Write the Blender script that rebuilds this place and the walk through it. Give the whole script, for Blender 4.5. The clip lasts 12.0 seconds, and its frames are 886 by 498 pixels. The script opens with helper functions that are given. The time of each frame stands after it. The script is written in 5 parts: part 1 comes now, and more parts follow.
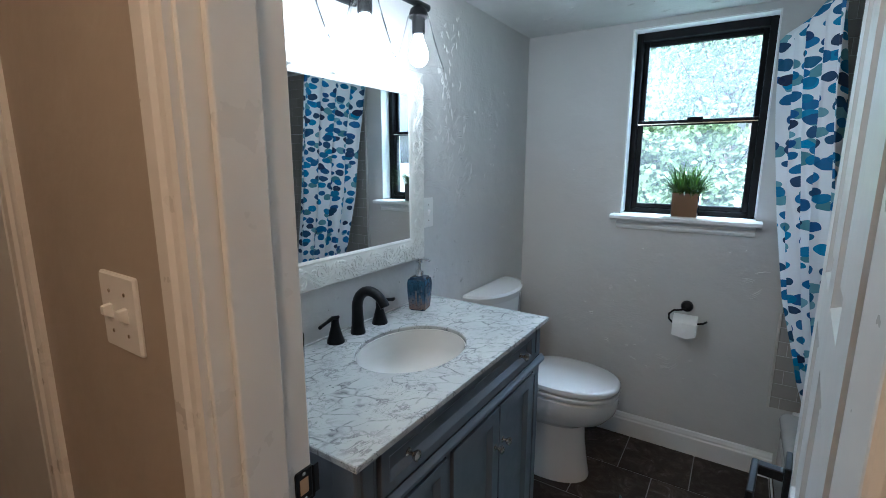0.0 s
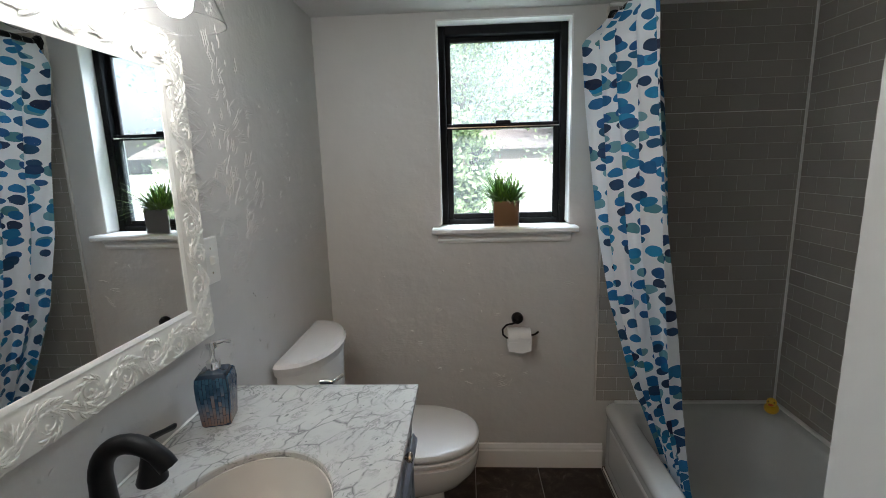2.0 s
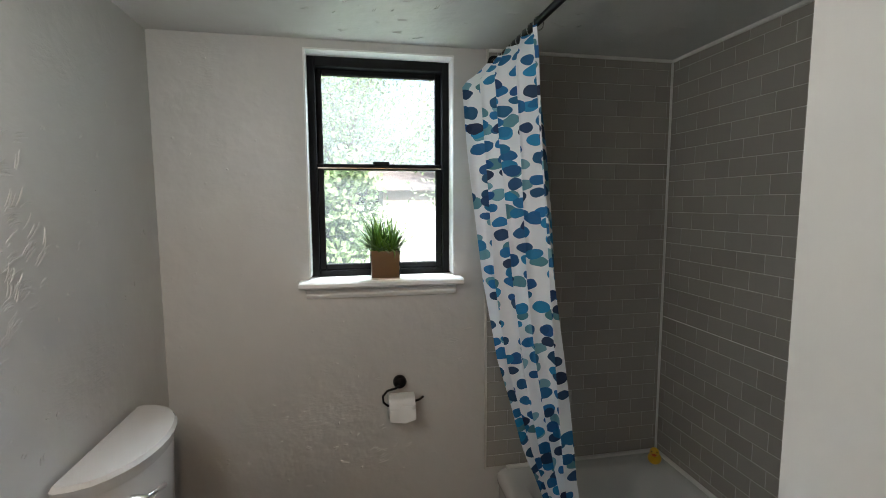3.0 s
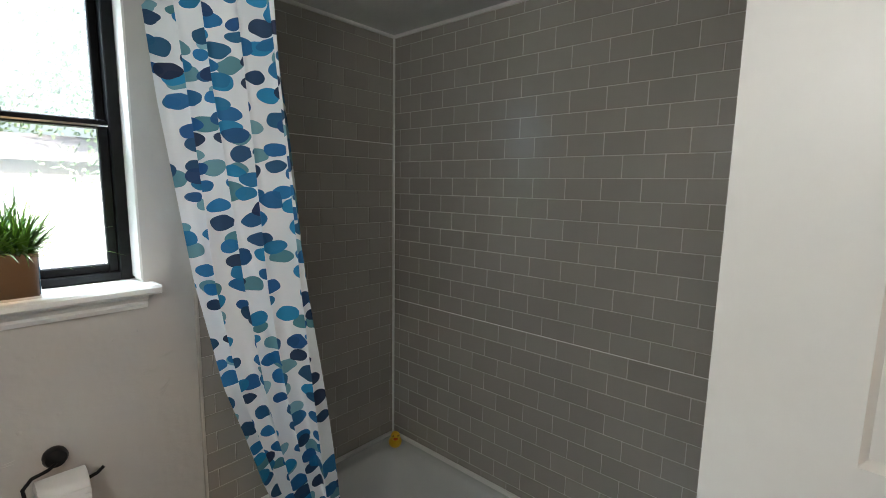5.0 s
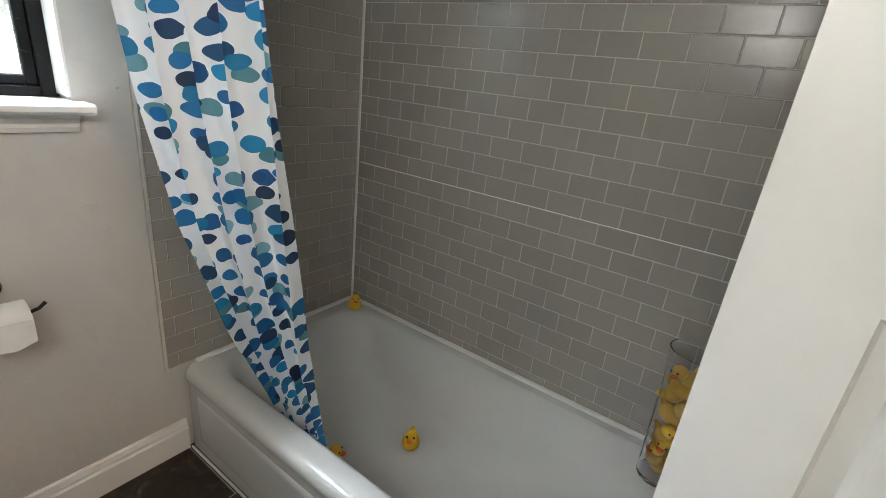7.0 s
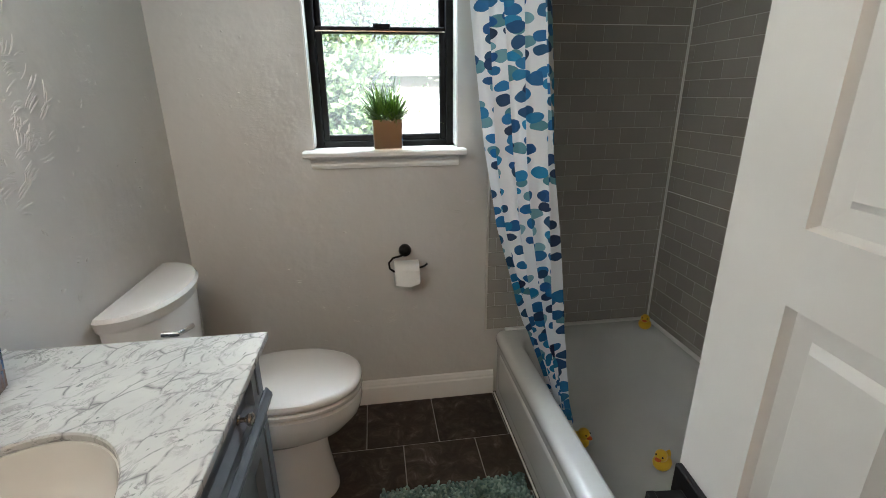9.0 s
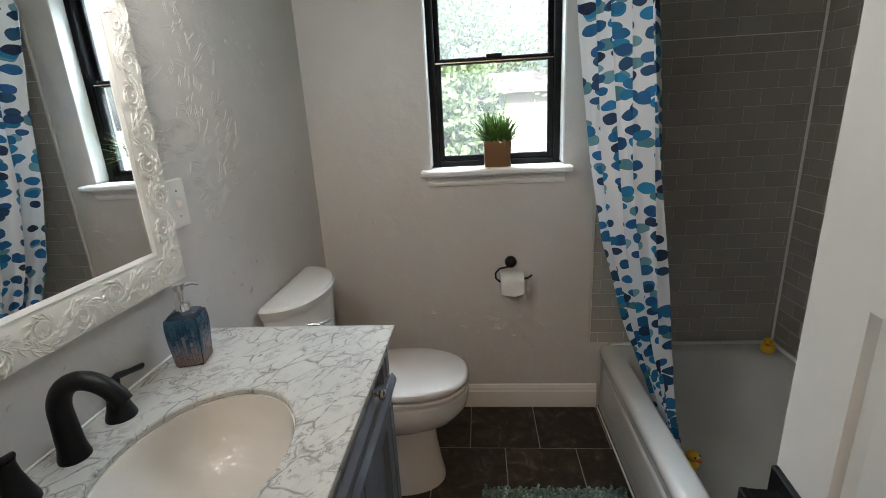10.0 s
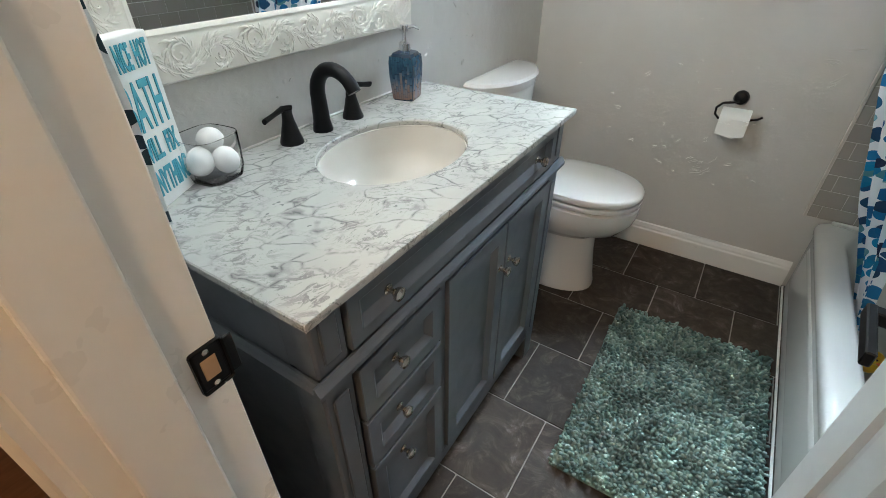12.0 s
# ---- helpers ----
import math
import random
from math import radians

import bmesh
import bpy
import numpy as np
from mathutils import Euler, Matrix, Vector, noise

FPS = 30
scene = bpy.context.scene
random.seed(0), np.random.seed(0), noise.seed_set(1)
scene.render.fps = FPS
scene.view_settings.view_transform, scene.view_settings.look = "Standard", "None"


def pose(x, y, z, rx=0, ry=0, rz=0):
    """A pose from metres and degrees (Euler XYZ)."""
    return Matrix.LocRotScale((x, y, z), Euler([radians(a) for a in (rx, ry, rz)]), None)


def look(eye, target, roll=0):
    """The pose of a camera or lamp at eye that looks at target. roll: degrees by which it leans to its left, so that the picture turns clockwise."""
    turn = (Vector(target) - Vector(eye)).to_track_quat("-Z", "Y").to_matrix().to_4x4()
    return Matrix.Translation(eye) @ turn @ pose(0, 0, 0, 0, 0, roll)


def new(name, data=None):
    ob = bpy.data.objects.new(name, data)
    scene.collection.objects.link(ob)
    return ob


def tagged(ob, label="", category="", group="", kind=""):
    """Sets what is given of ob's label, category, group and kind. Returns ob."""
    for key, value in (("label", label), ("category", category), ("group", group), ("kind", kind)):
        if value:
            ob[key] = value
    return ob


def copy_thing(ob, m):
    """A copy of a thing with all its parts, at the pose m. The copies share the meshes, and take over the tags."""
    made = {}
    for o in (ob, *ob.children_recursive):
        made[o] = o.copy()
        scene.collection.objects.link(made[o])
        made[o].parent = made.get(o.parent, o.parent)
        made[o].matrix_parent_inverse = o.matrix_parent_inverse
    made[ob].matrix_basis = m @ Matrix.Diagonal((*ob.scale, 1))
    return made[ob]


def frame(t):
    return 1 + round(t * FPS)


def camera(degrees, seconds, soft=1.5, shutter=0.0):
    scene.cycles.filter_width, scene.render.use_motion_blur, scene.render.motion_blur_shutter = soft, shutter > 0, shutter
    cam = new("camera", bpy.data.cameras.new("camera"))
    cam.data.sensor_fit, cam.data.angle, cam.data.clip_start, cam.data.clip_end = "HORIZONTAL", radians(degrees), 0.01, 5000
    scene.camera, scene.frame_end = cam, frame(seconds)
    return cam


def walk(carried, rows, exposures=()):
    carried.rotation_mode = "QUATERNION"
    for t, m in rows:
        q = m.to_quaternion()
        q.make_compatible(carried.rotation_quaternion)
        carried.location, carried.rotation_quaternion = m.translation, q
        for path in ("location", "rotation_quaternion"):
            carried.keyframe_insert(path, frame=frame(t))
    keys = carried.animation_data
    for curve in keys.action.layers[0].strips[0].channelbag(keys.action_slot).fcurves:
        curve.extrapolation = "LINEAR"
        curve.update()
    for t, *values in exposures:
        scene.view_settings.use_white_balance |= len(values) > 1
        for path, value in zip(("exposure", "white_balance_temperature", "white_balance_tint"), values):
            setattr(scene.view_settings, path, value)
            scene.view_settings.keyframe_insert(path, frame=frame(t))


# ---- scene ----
cam = camera(88.2, 12.0, soft=0.5)
EXPOSURES = [(0.0, 1.81, 4890, 4), (0.5, 1.67, 4940, 6), (1.0, 1.81, 5140, 9), (1.5, 1.67, 5490, 9), (2.0, 1.59, 5940, 10), (2.5, 1.57, 6190, 11), (3.0, 1.70, 6190, 10), (3.5, 1.81, 6190, 10), (5.5, 2.24, 6140, 9), (6.5, 2.62, 6240, 10), (8.5, 2.13, 6190, 9), (9.0, 2.07, 6190, 9), (10.0, 1.81, 6190, 10), (11.0, 1.95, 6340, 11), (11.5, 2.34, 5990, 6), (12.0, 2.55, 5690, 3)]
PATH = [
    (0, (1.011, -2.389, 1.422), (-0.058, -0.74, 1.05), 0.1),
    (0.5, (0.865, -2.26, 1.419), (0.019, -0.496, 1.002), -0.1),
    (1, (0.802, -2.181, 1.405), (0.169, -0.344, 0.934), 0.2),
    (1.5, (0.716, -2.097, 1.415), (0.325, -0.191, 0.953), -0.7),
    (2, (0.628, -2.005, 1.447), (0.524, -0.041, 1.084), -1.6),
    (2.5, (0.63, -1.907, 1.459), (0.781, 0.072, 1.21), -1.1),
    (3, (0.693, -1.784, 1.465), (1.064, 0.171, 1.266), -0.2),
    (3.5, (0.752, -1.649, 1.489), (1.534, 0.181, 1.287), 0.5),
    (3.7, (0.768, -1.600, 1.488), (1.694, 0.172, 1.279), 0.5),
    (5.3, (0.666, -1.463, 1.435), (2.204, -0.228, 1.105), 1.0),
    (5.5, (0.658, -1.461, 1.412), (2.211, -0.264, 1.017), 1.2),
    (6, (0.667, -1.427, 1.374), (2.261, -0.341, 0.845), 3.1),
    (6.5, (0.658, -1.373, 1.337), (2.277, -0.369, 0.73), 5.6),
    (6.7, (0.658, -1.364, 1.317), (2.272, -0.378, 0.666), 6.5),
    (8.3, (0.749, -1.721, 1.331), (1.468, -0.051, 0.499), 0.3),
    (8.5, (0.752, -1.761, 1.339), (1.336, -0.027, 0.531), -0.1),
    (9, (0.744, -1.842, 1.376), (1.02, 0.033, 0.735), -0.4),
    (9.5, (0.724, -1.907, 1.412), (0.831, 0.022, 0.898), -1.8),
    (10, (0.723, -1.969, 1.405), (0.555, -0.059, 0.837), -3.1),
    (10.5, (0.79, -2.039, 1.389), (0.233, -0.236, 0.725), -3.7),
    (11, (0.824, -2.093, 1.358), (-0.011, -0.471, 0.538), -4.2),
    (11.5, (0.845, -2.105, 1.323), (-0.044, -0.665, 0.257), -2.6),
    (12, (0.849, -2.114, 1.286), (-0.039, -0.74, 0.136), -0.0),
]
walk(cam, [(t, look(eye, target, roll)) for t, eye, target, roll in PATH], EXPOSURES)

# ---- world, sun, lamps ----
world = bpy.data.worlds.new("sky")
scene.world = world
world.use_nodes = True
wn = world.node_tree
sky = wn.nodes.new("ShaderNodeTexSky")
sky.sky_type, sky.sun_disc = "NISHITA", False
sky.sun_elevation, sky.sun_rotation, sky.dust_density = radians(52), radians(150), 6.0
wn.links.new(sky.outputs[0], wn.nodes["Background"].inputs[0])
wn.nodes["Background"].inputs[1].default_value = 0.15


def lamp(name, kind, energy, colour, m, size=0.0, size_y=0.0):
    data = bpy.data.lights.new(name, kind)
    data.energy, data.color = energy, colour
    ob = new(name, data)
    ob.matrix_world = m
    if kind == "AREA":
        data.shape, data.size, data.size_y = "RECTANGLE", size, size_y
    elif kind == "POINT":
        data.shadow_soft_size = size
    elif kind == "SUN":
        data.angle = size
    return ob


# hazy sun from behind the house, falling on the yard
lamp("sun", "SUN", 5.0, (1.0, 0.96, 0.9), look((0.5, -6, 9), (0.8, 4, 0)), radians(3))
# skylight entering by the window
lamp("window_skylight", "AREA", 57, (0.86, 0.94, 1.0), look((0.80, 1.05, 2.80), (0.80, -0.6, 0.95)), 1.4, 0.9)
BULBS = [(0.13, y, 1.745) for y in (-1.17, -1.41, -1.65)]
for b in BULBS:
    lamp("bulb_light", "POINT", 0.42, (1.0, 0.965, 0.92), pose(*b), 0.03)
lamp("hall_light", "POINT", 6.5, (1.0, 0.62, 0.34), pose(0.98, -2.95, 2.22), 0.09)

# ---- materials ----


def mat(name, colour, rough=0.5, metal=0.0, spec=0.5):
    m = bpy.data.materials.new(name)
    m.use_nodes = True
    b = m.node_tree.nodes["Principled BSDF"]
    b.inputs["Base Color"].default_value = (*colour, 1)
    b.inputs["Roughness"].default_value = rough
    b.inputs["Metallic"].default_value = metal
    b.inputs["Specular IOR Level"].default_value = spec
    return m


class Nodes:
    """Short hand for wiring one material."""

    def __init__(self, m):
        self.t, self.b = m.node_tree, m.node_tree.nodes["Principled BSDF"]

    def add(self, kind, **values):
        n = self.t.nodes.new("ShaderNode" + kind)
        for k, v in values.items():
            n.inputs[k.replace("_", " ")].default_value = v
        return n

    def link(self, a, b):
        self.t.links.new(a, b)

    def coord(self, which="Object", scale=(1, 1, 1)):
        c, mp = self.add("TexCoord"), self.add("Mapping")
        mp.inputs["Scale"].default_value = scale
        self.link(c.outputs[which], mp.inputs[0])
        return mp.outputs[0]

    def noise(self, vec, scale, detail=4, rough=0.55, distort=0.0):
        n = self.add("TexNoise", Scale=scale, Detail=detail, Roughness=rough, Distortion=distort)
        self.link(vec, n.inputs["Vector"])
        return n.outputs["Fac"]

    def ramp(self, fac, stops):
        r = self.add("ValToRGB")
        e = r.color_ramp.elements
        while len(e) < len(stops):
            e.new(0.5)
        for i, (p, c) in enumerate(stops):
            e[i].position, e[i].color = p, (*c, 1) if len(c) == 3 else c
        self.link(fac, r.inputs[0])
        return r.outputs[0]

    def math(self, op, a, b=0.0):
        n = self.t.nodes.new("ShaderNodeMath")
        n.operation = op
        for i, v in enumerate((a, b)):
            if isinstance(v, (int, float)):
                n.inputs[i].default_value = v
            else:
                self.link(v, n.inputs[i])
        return n.outputs[0]

    def mix(self, fac, a, b, mode="MIX"):
        n = self.t.nodes.new("ShaderNodeMix")
        n.data_type, n.blend_type = "RGBA", mode
        for s, v in ((n.inputs[0], fac), (n.inputs[6], a), (n.inputs[7], b)):
            if isinstance(v, tuple):
                s.default_value = (*v, 1)
            elif isinstance(v, (int, float)):
                s.default_value = v
            else:
                self.link(v, s)
        return n.outputs[2]

    def bump(self, height, strength=0.3, distance=0.01, after=None):
        n = self.add("Bump", Strength=strength, Distance=distance)
        self.link(height, n.inputs["Height"])
        if after is not None:
            self.link(after, n.inputs["Normal"])
        self.link(n.outputs[0], self.b.inputs["Normal"])
        return n.outputs[0]

    def colour(self, c):
        self.link(c, self.b.inputs["Base Color"])

    def rough(self, c):
        self.link(c, self.b.inputs["Roughness"])


def g(v):
    return (v, v, v)


def plaster(name, colour, marks=1.0):
    """Hand-trowelled painted plaster: low swells, knife ridges and small nibs."""
    m = mat(name, colour, 0.42)
    n = Nodes(m)
    v = n.coord()
    big = n.noise(v, 2.3, 3)
    n.colour(n.mix(big, tuple(c * 0.93 for c in colour), tuple(c * 1.06 for c in colour)))
    swell = n.noise(v, 9, 3)
    b1 = n.bump(swell, 0.25, 0.02)
    wave = n.add("TexWave", Scale=26.0, Distortion=9.0, Detail=2.0, Detail_Scale=1.3)
    wave.bands_direction = "Z"
    n.link(n.coord(scale=(1, 1, 1)), wave.inputs["Vector"])
    mask = n.ramp(n.noise(v, 4.2, 3, 0.6), [(0.50, g(0)), (0.66, g(1))])
    ridges = n.math("MULTIPLY", n.ramp(wave.outputs["Fac"], [(0.55, g(0)), (0.95, g(1))]), mask)
    b2 = n.bump(ridges, 0.07 * marks, 0.004, b1)
    vor = n.add("TexVoronoi", Scale=17.0, Randomness=1.0)
    n.link(v, vor.inputs["Vector"])
    nib = n.ramp(vor.outputs["Distance"], [(0.0, g(1)), (0.10, g(0))])
    b3 = n.bump(nib, 0.3 * marks, 0.003, b2)
    n.bump(n.noise(v, 240, 2), 0.08, 0.002, b3)
    n.rough(n.ramp(n.noise(v, 11), [(0.3, g(0.34)), (0.7, g(0.5))]))
    return m


M_WALL = plaster("grey_wall_paint", (0.57, 0.553, 0.525))
M_WALL_MARKED = plaster("grey_wall_paint_heavily_trowelled", (0.57, 0.553, 0.525), 1.3)
M_CEIL = plaster("grey_ceiling_paint", (0.56, 0.548, 0.525), 1.2)
M_HALLWALL = plaster("taupe_hall_paint", (0.42, 0.36, 0.29), 0.2)


def painted(name, colour, rough=0.32, grime=0.05):
    m = mat(name, colour, rough)
    n = Nodes(m)
    v = n.coord()
    n.colour(n.mix(n.noise(v, 6, 5), tuple(c * (1 - grime) for c in colour), colour))
    n.bump(n.noise(v, 55, 3), 0.06, 0.003)
    n.rough(n.ramp(n.noise(v, 14), [(0.3, g(rough * 0.85)), (0.7, g(rough * 1.25))]))
    return m


M_TRIM = painted("white_trim_paint", (0.82, 0.81, 0.78))
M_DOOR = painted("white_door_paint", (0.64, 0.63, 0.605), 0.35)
M_JAMB = painted("white_jamb_paint", (0.74, 0.71, 0.66), 0.3)
M_VANITY = painted("slate_blue_cabinet_paint", (0.105, 0.116, 0.132), 0.36, 0.12)
M_BLACK = painted("black_window_paint", (0.0035, 0.0035, 0.004), 0.5, 0.2)
M_BLACK.node_tree.nodes["Principled BSDF"].inputs["Specular IOR Level"].default_value = 0.2
M_BLACKMETAL = mat("matt_black_metal", (0.006, 0.006, 0.0065), 0.42, 0.0, 0.22)
M_CHROME = mat("chrome", (0.8, 0.8, 0.8), 0.12, 1.0)
M_NICKEL = mat("brushed_nickel", (0.62, 0.57, 0.50), 0.22, 1.0)
M_CERAMIC = mat("white_ceramic", (0.66, 0.645, 0.62), 0.08)
M_SINK = mat("biscuit_ceramic", (0.56, 0.54, 0.50), 0.045)
M_TUB = mat("white_tub_enamel", (0.63, 0.627, 0.603), 0.12)
M_PLASTIC = mat("white_switch_plastic", (0.80, 0.78, 0.74), 0.3)
M_SILICONE = mat("white_grout_bead", (0.80, 0.79, 0.75), 0.5)
M_DARK = mat("dark_cavity", (0.01, 0.01, 0.01), 0.8)
M_MIRROR = mat("mirror_silver", (0.86, 0.88, 0.88), 0.01, 1.0)
M_PAPER = painted("tissue_paper", (0.82, 0.82, 0.80), 0.9, 0.03)
M_DUCK = mat("yellow_rubber", (0.78, 0.47, 0.02), 0.35)
M_BEAK = mat("orange_rubber", (0.75, 0.14, 0.01), 0.4)
M_SOIL = mat("dark_soil", (0.03, 0.022, 0.015), 0.95)
M_POT = mat("polished_steel_pot", (0.66, 0.63, 0.60), 0.05, 1.0)
M_SIGN = painted("white_sign_board", (0.80, 0.80, 0.78), 0.5, 0.04)
M_TEAL = mat("teal_lettering", (0.09, 0.36, 0.47), 0.6)
M_BAREWOOD = mat("bare_wood", (0.42, 0.27, 0.15), 0.7)
M_BALL = painted("white_bath_ball", (0.82, 0.81, 0.79), 0.55, 0.05)
M_FRAME = painted("ivory_frame_paint", (0.78, 0.76, 0.70), 0.38, 0.10)

M_GLASS = mat("clear_glass", (1, 1, 1), 0.0)
M_GLASS.node_tree.nodes["Principled BSDF"].inputs["Transmission Weight"].default_value = 1.0
M_GLASS.node_tree.nodes["Principled BSDF"].inputs["IOR"].default_value = 1.45

# window glass with a pale translucent veil mixed in for the glare of daylight
M_PANE = mat("glare_veiled_window_glass", (1, 1, 1), 0.0)
_n = Nodes(M_PANE)
_n.b.inputs["Transmission Weight"].default_value = 1.0
_n.b.inputs["IOR"].default_value = 1.05
_veil, _mix = _n.add("BsdfTranslucent"), _n.add("MixShader")
_veil.inputs[0].default_value = (0.9, 0.92, 0.92, 1)
_n.link(_n.math("ADD", _n.math("MULTIPLY", _n.noise(_n.coord(), 3.0, 4), 0.045), 0.020), _mix.inputs[0])
_n.link(_n.b.outputs[0], _mix.inputs[1])
_n.link(_veil.outputs[0], _mix.inputs[2])
_n.link(_mix.outputs[0], _n.t.nodes["Material Output"].inputs[0])

M_BULB = mat("lit_bulb", (1, 1, 1), 0.4)
M_BULB.node_tree.nodes["Principled BSDF"].inputs["Emission Color"].default_value = (1, 0.95, 0.86, 1)
M_BULB.node_tree.nodes["Principled BSDF"].inputs["Emission Strength"].default_value = 7


def marble():
    m = mat("white_veined_marble", (0.75, 0.75, 0.75), 0.14)
    n = Nodes(m)
    v = n.coord(scale=(1.0, 1.0, 1.0))
    warp = n.add("TexNoise", Scale=4.0, Detail=4.0)
    n.link(v, warp.inputs["Vector"])
    add = n.add("VectorMath")
    add.operation = "MULTIPLY_ADD"
    n.link(warp.outputs["Color"], add.inputs[0])
    add.inputs[1].default_value = (0.12, 0.12, 0.12)
    n.link(v, add.inputs[2])
    cracks = n.add("TexVoronoi", Scale=25.0)
    cracks.feature = "DISTANCE_TO_EDGE"
    turn, sq = n.add("Mapping"), n.add("Mapping")
    turn.inputs["Rotation"].default_value = (0, 0, 0.6)
    sq.inputs["Scale"].default_value = (1.0, 0.55, 1.0)
    n.link(add.outputs[0], turn.inputs[0])
    n.link(turn.outputs[0], sq.inputs[0])
    n.link(sq.outputs[0], cracks.inputs["Vector"])
    vein = n.ramp(cracks.outputs["Distance"], [(0.0, g(1.0)), (0.016, g(0.6)), (0.06, g(0))])
    part = n.ramp(n.noise(v, 16, 5, 0.7), [(0.43, g(0)), (0.58, g(1))])
    fine = n.ramp(n.noise(sq.outputs[0], 62, 8, 0.75, 1.0), [(0.52, g(0)), (0.565, g(0.75)), (0.60, g(0.65)), (0.66, g(0.1))])
    fleck = n.ramp(n.noise(sq.outputs[0], 88, 2, 0.5, 0.3), [(0.685, g(0)), (0.72, g(0.8))])
    cloud = n.ramp(n.noise(v, 7, 5), [(0.33, g(0)), (0.68, g(0.75))])
    amount = n.math("MAXIMUM", n.math("MULTIPLY", vein, part), n.math("MULTIPLY", fine, n.ramp(n.noise(v, 9, 3), [(0.42, g(0)), (0.6, g(1))])))
    amount = n.math("MAXIMUM", amount, fleck)
    base = n.mix(cloud, (0.445, 0.44, 0.415), (0.36, 0.36, 0.35))
    n.colour(n.mix(n.math("MULTIPLY", amount, 0.9), base, (0.115, 0.117, 0.116)))
    n.rough(n.ramp(n.noise(v, 40), [(0.3, g(0.10)), (0.7, g(0.2))]))
    return m


def slate_tile():
    m = mat("dark_slate_floor_tile", (0.06, 0.05, 0.045), 0.6, 0.0, 0.3)
    n = Nodes(m)
    v = n.coord("Generated", (0.3, 0.3, 0.01))
    info = n.add("ObjectInfo")
    off = n.add("VectorMath")
    off.operation = "MULTIPLY_ADD"
    n.link(info.outputs["Random"], off.inputs[0])
    off.inputs[1].default_value = (37, 19, 0)
    n.link(v, off.inputs[2])
    v = off.outputs[0]
    cloud = n.noise(v, 11, 9, 0.72, 1.2)
    c = n.ramp(cloud, [(0.25, (0.024, 0.018, 0.013)), (0.5, (0.044, 0.033, 0.025)), (0.60, (0.075, 0.058, 0.046)), (0.70, (0.16, 0.14, 0.125)), (0.80, (0.20, 0.18, 0.16))])
    tone = n.ramp(info.outputs["Random"], [(0.0, g(0.62)), (1.0, g(1.25))])
    n.colour(n.mix(1.0, c, tone, "MULTIPLY"))
    b = n.bump(n.noise(v, 22, 6, 0.6, 0.5), 0.35, 0.006)
    n.bump(n.noise(v, 160, 3), 0.12, 0.002, b)
    n.rough(n.ramp(n.noise(v, 30), [(0.3, g(0.55)), (0.7, g(0.75))]))
    return m


def glazed_tile(joined=False):
    m = mat("grey_glazed_tile", (0.35, 0.33, 0.30), 0.14, 0.0, 0.75)
    n = Nodes(m)
    r = n.add("NewGeometry").outputs["Random Per Island"] if joined else n.add("ObjectInfo").outputs["Random"]
    n.colour(n.mix(r, (0.345, 0.320, 0.284), (0.390, 0.363, 0.322)))
    v = n.coord()
    n.rough(n.ramp(n.noise(v, 25), [(0.3, g(0.13)), (0.7, g(0.27))]))
    n.bump(n.noise(v, 14, 2), 0.05, 0.01)
    return m


def grout(name, colour):
    m = mat(name, colour, 0.85)
    n = Nodes(m)
    v = n.coord()
    n.colour(n.mix(n.noise(v, 12, 5), tuple(c * 0.7 for c in colour), tuple(c * 1.15 for c in colour)))
    n.bump(n.noise(v, 150, 3), 0.3, 0.003)
    return m


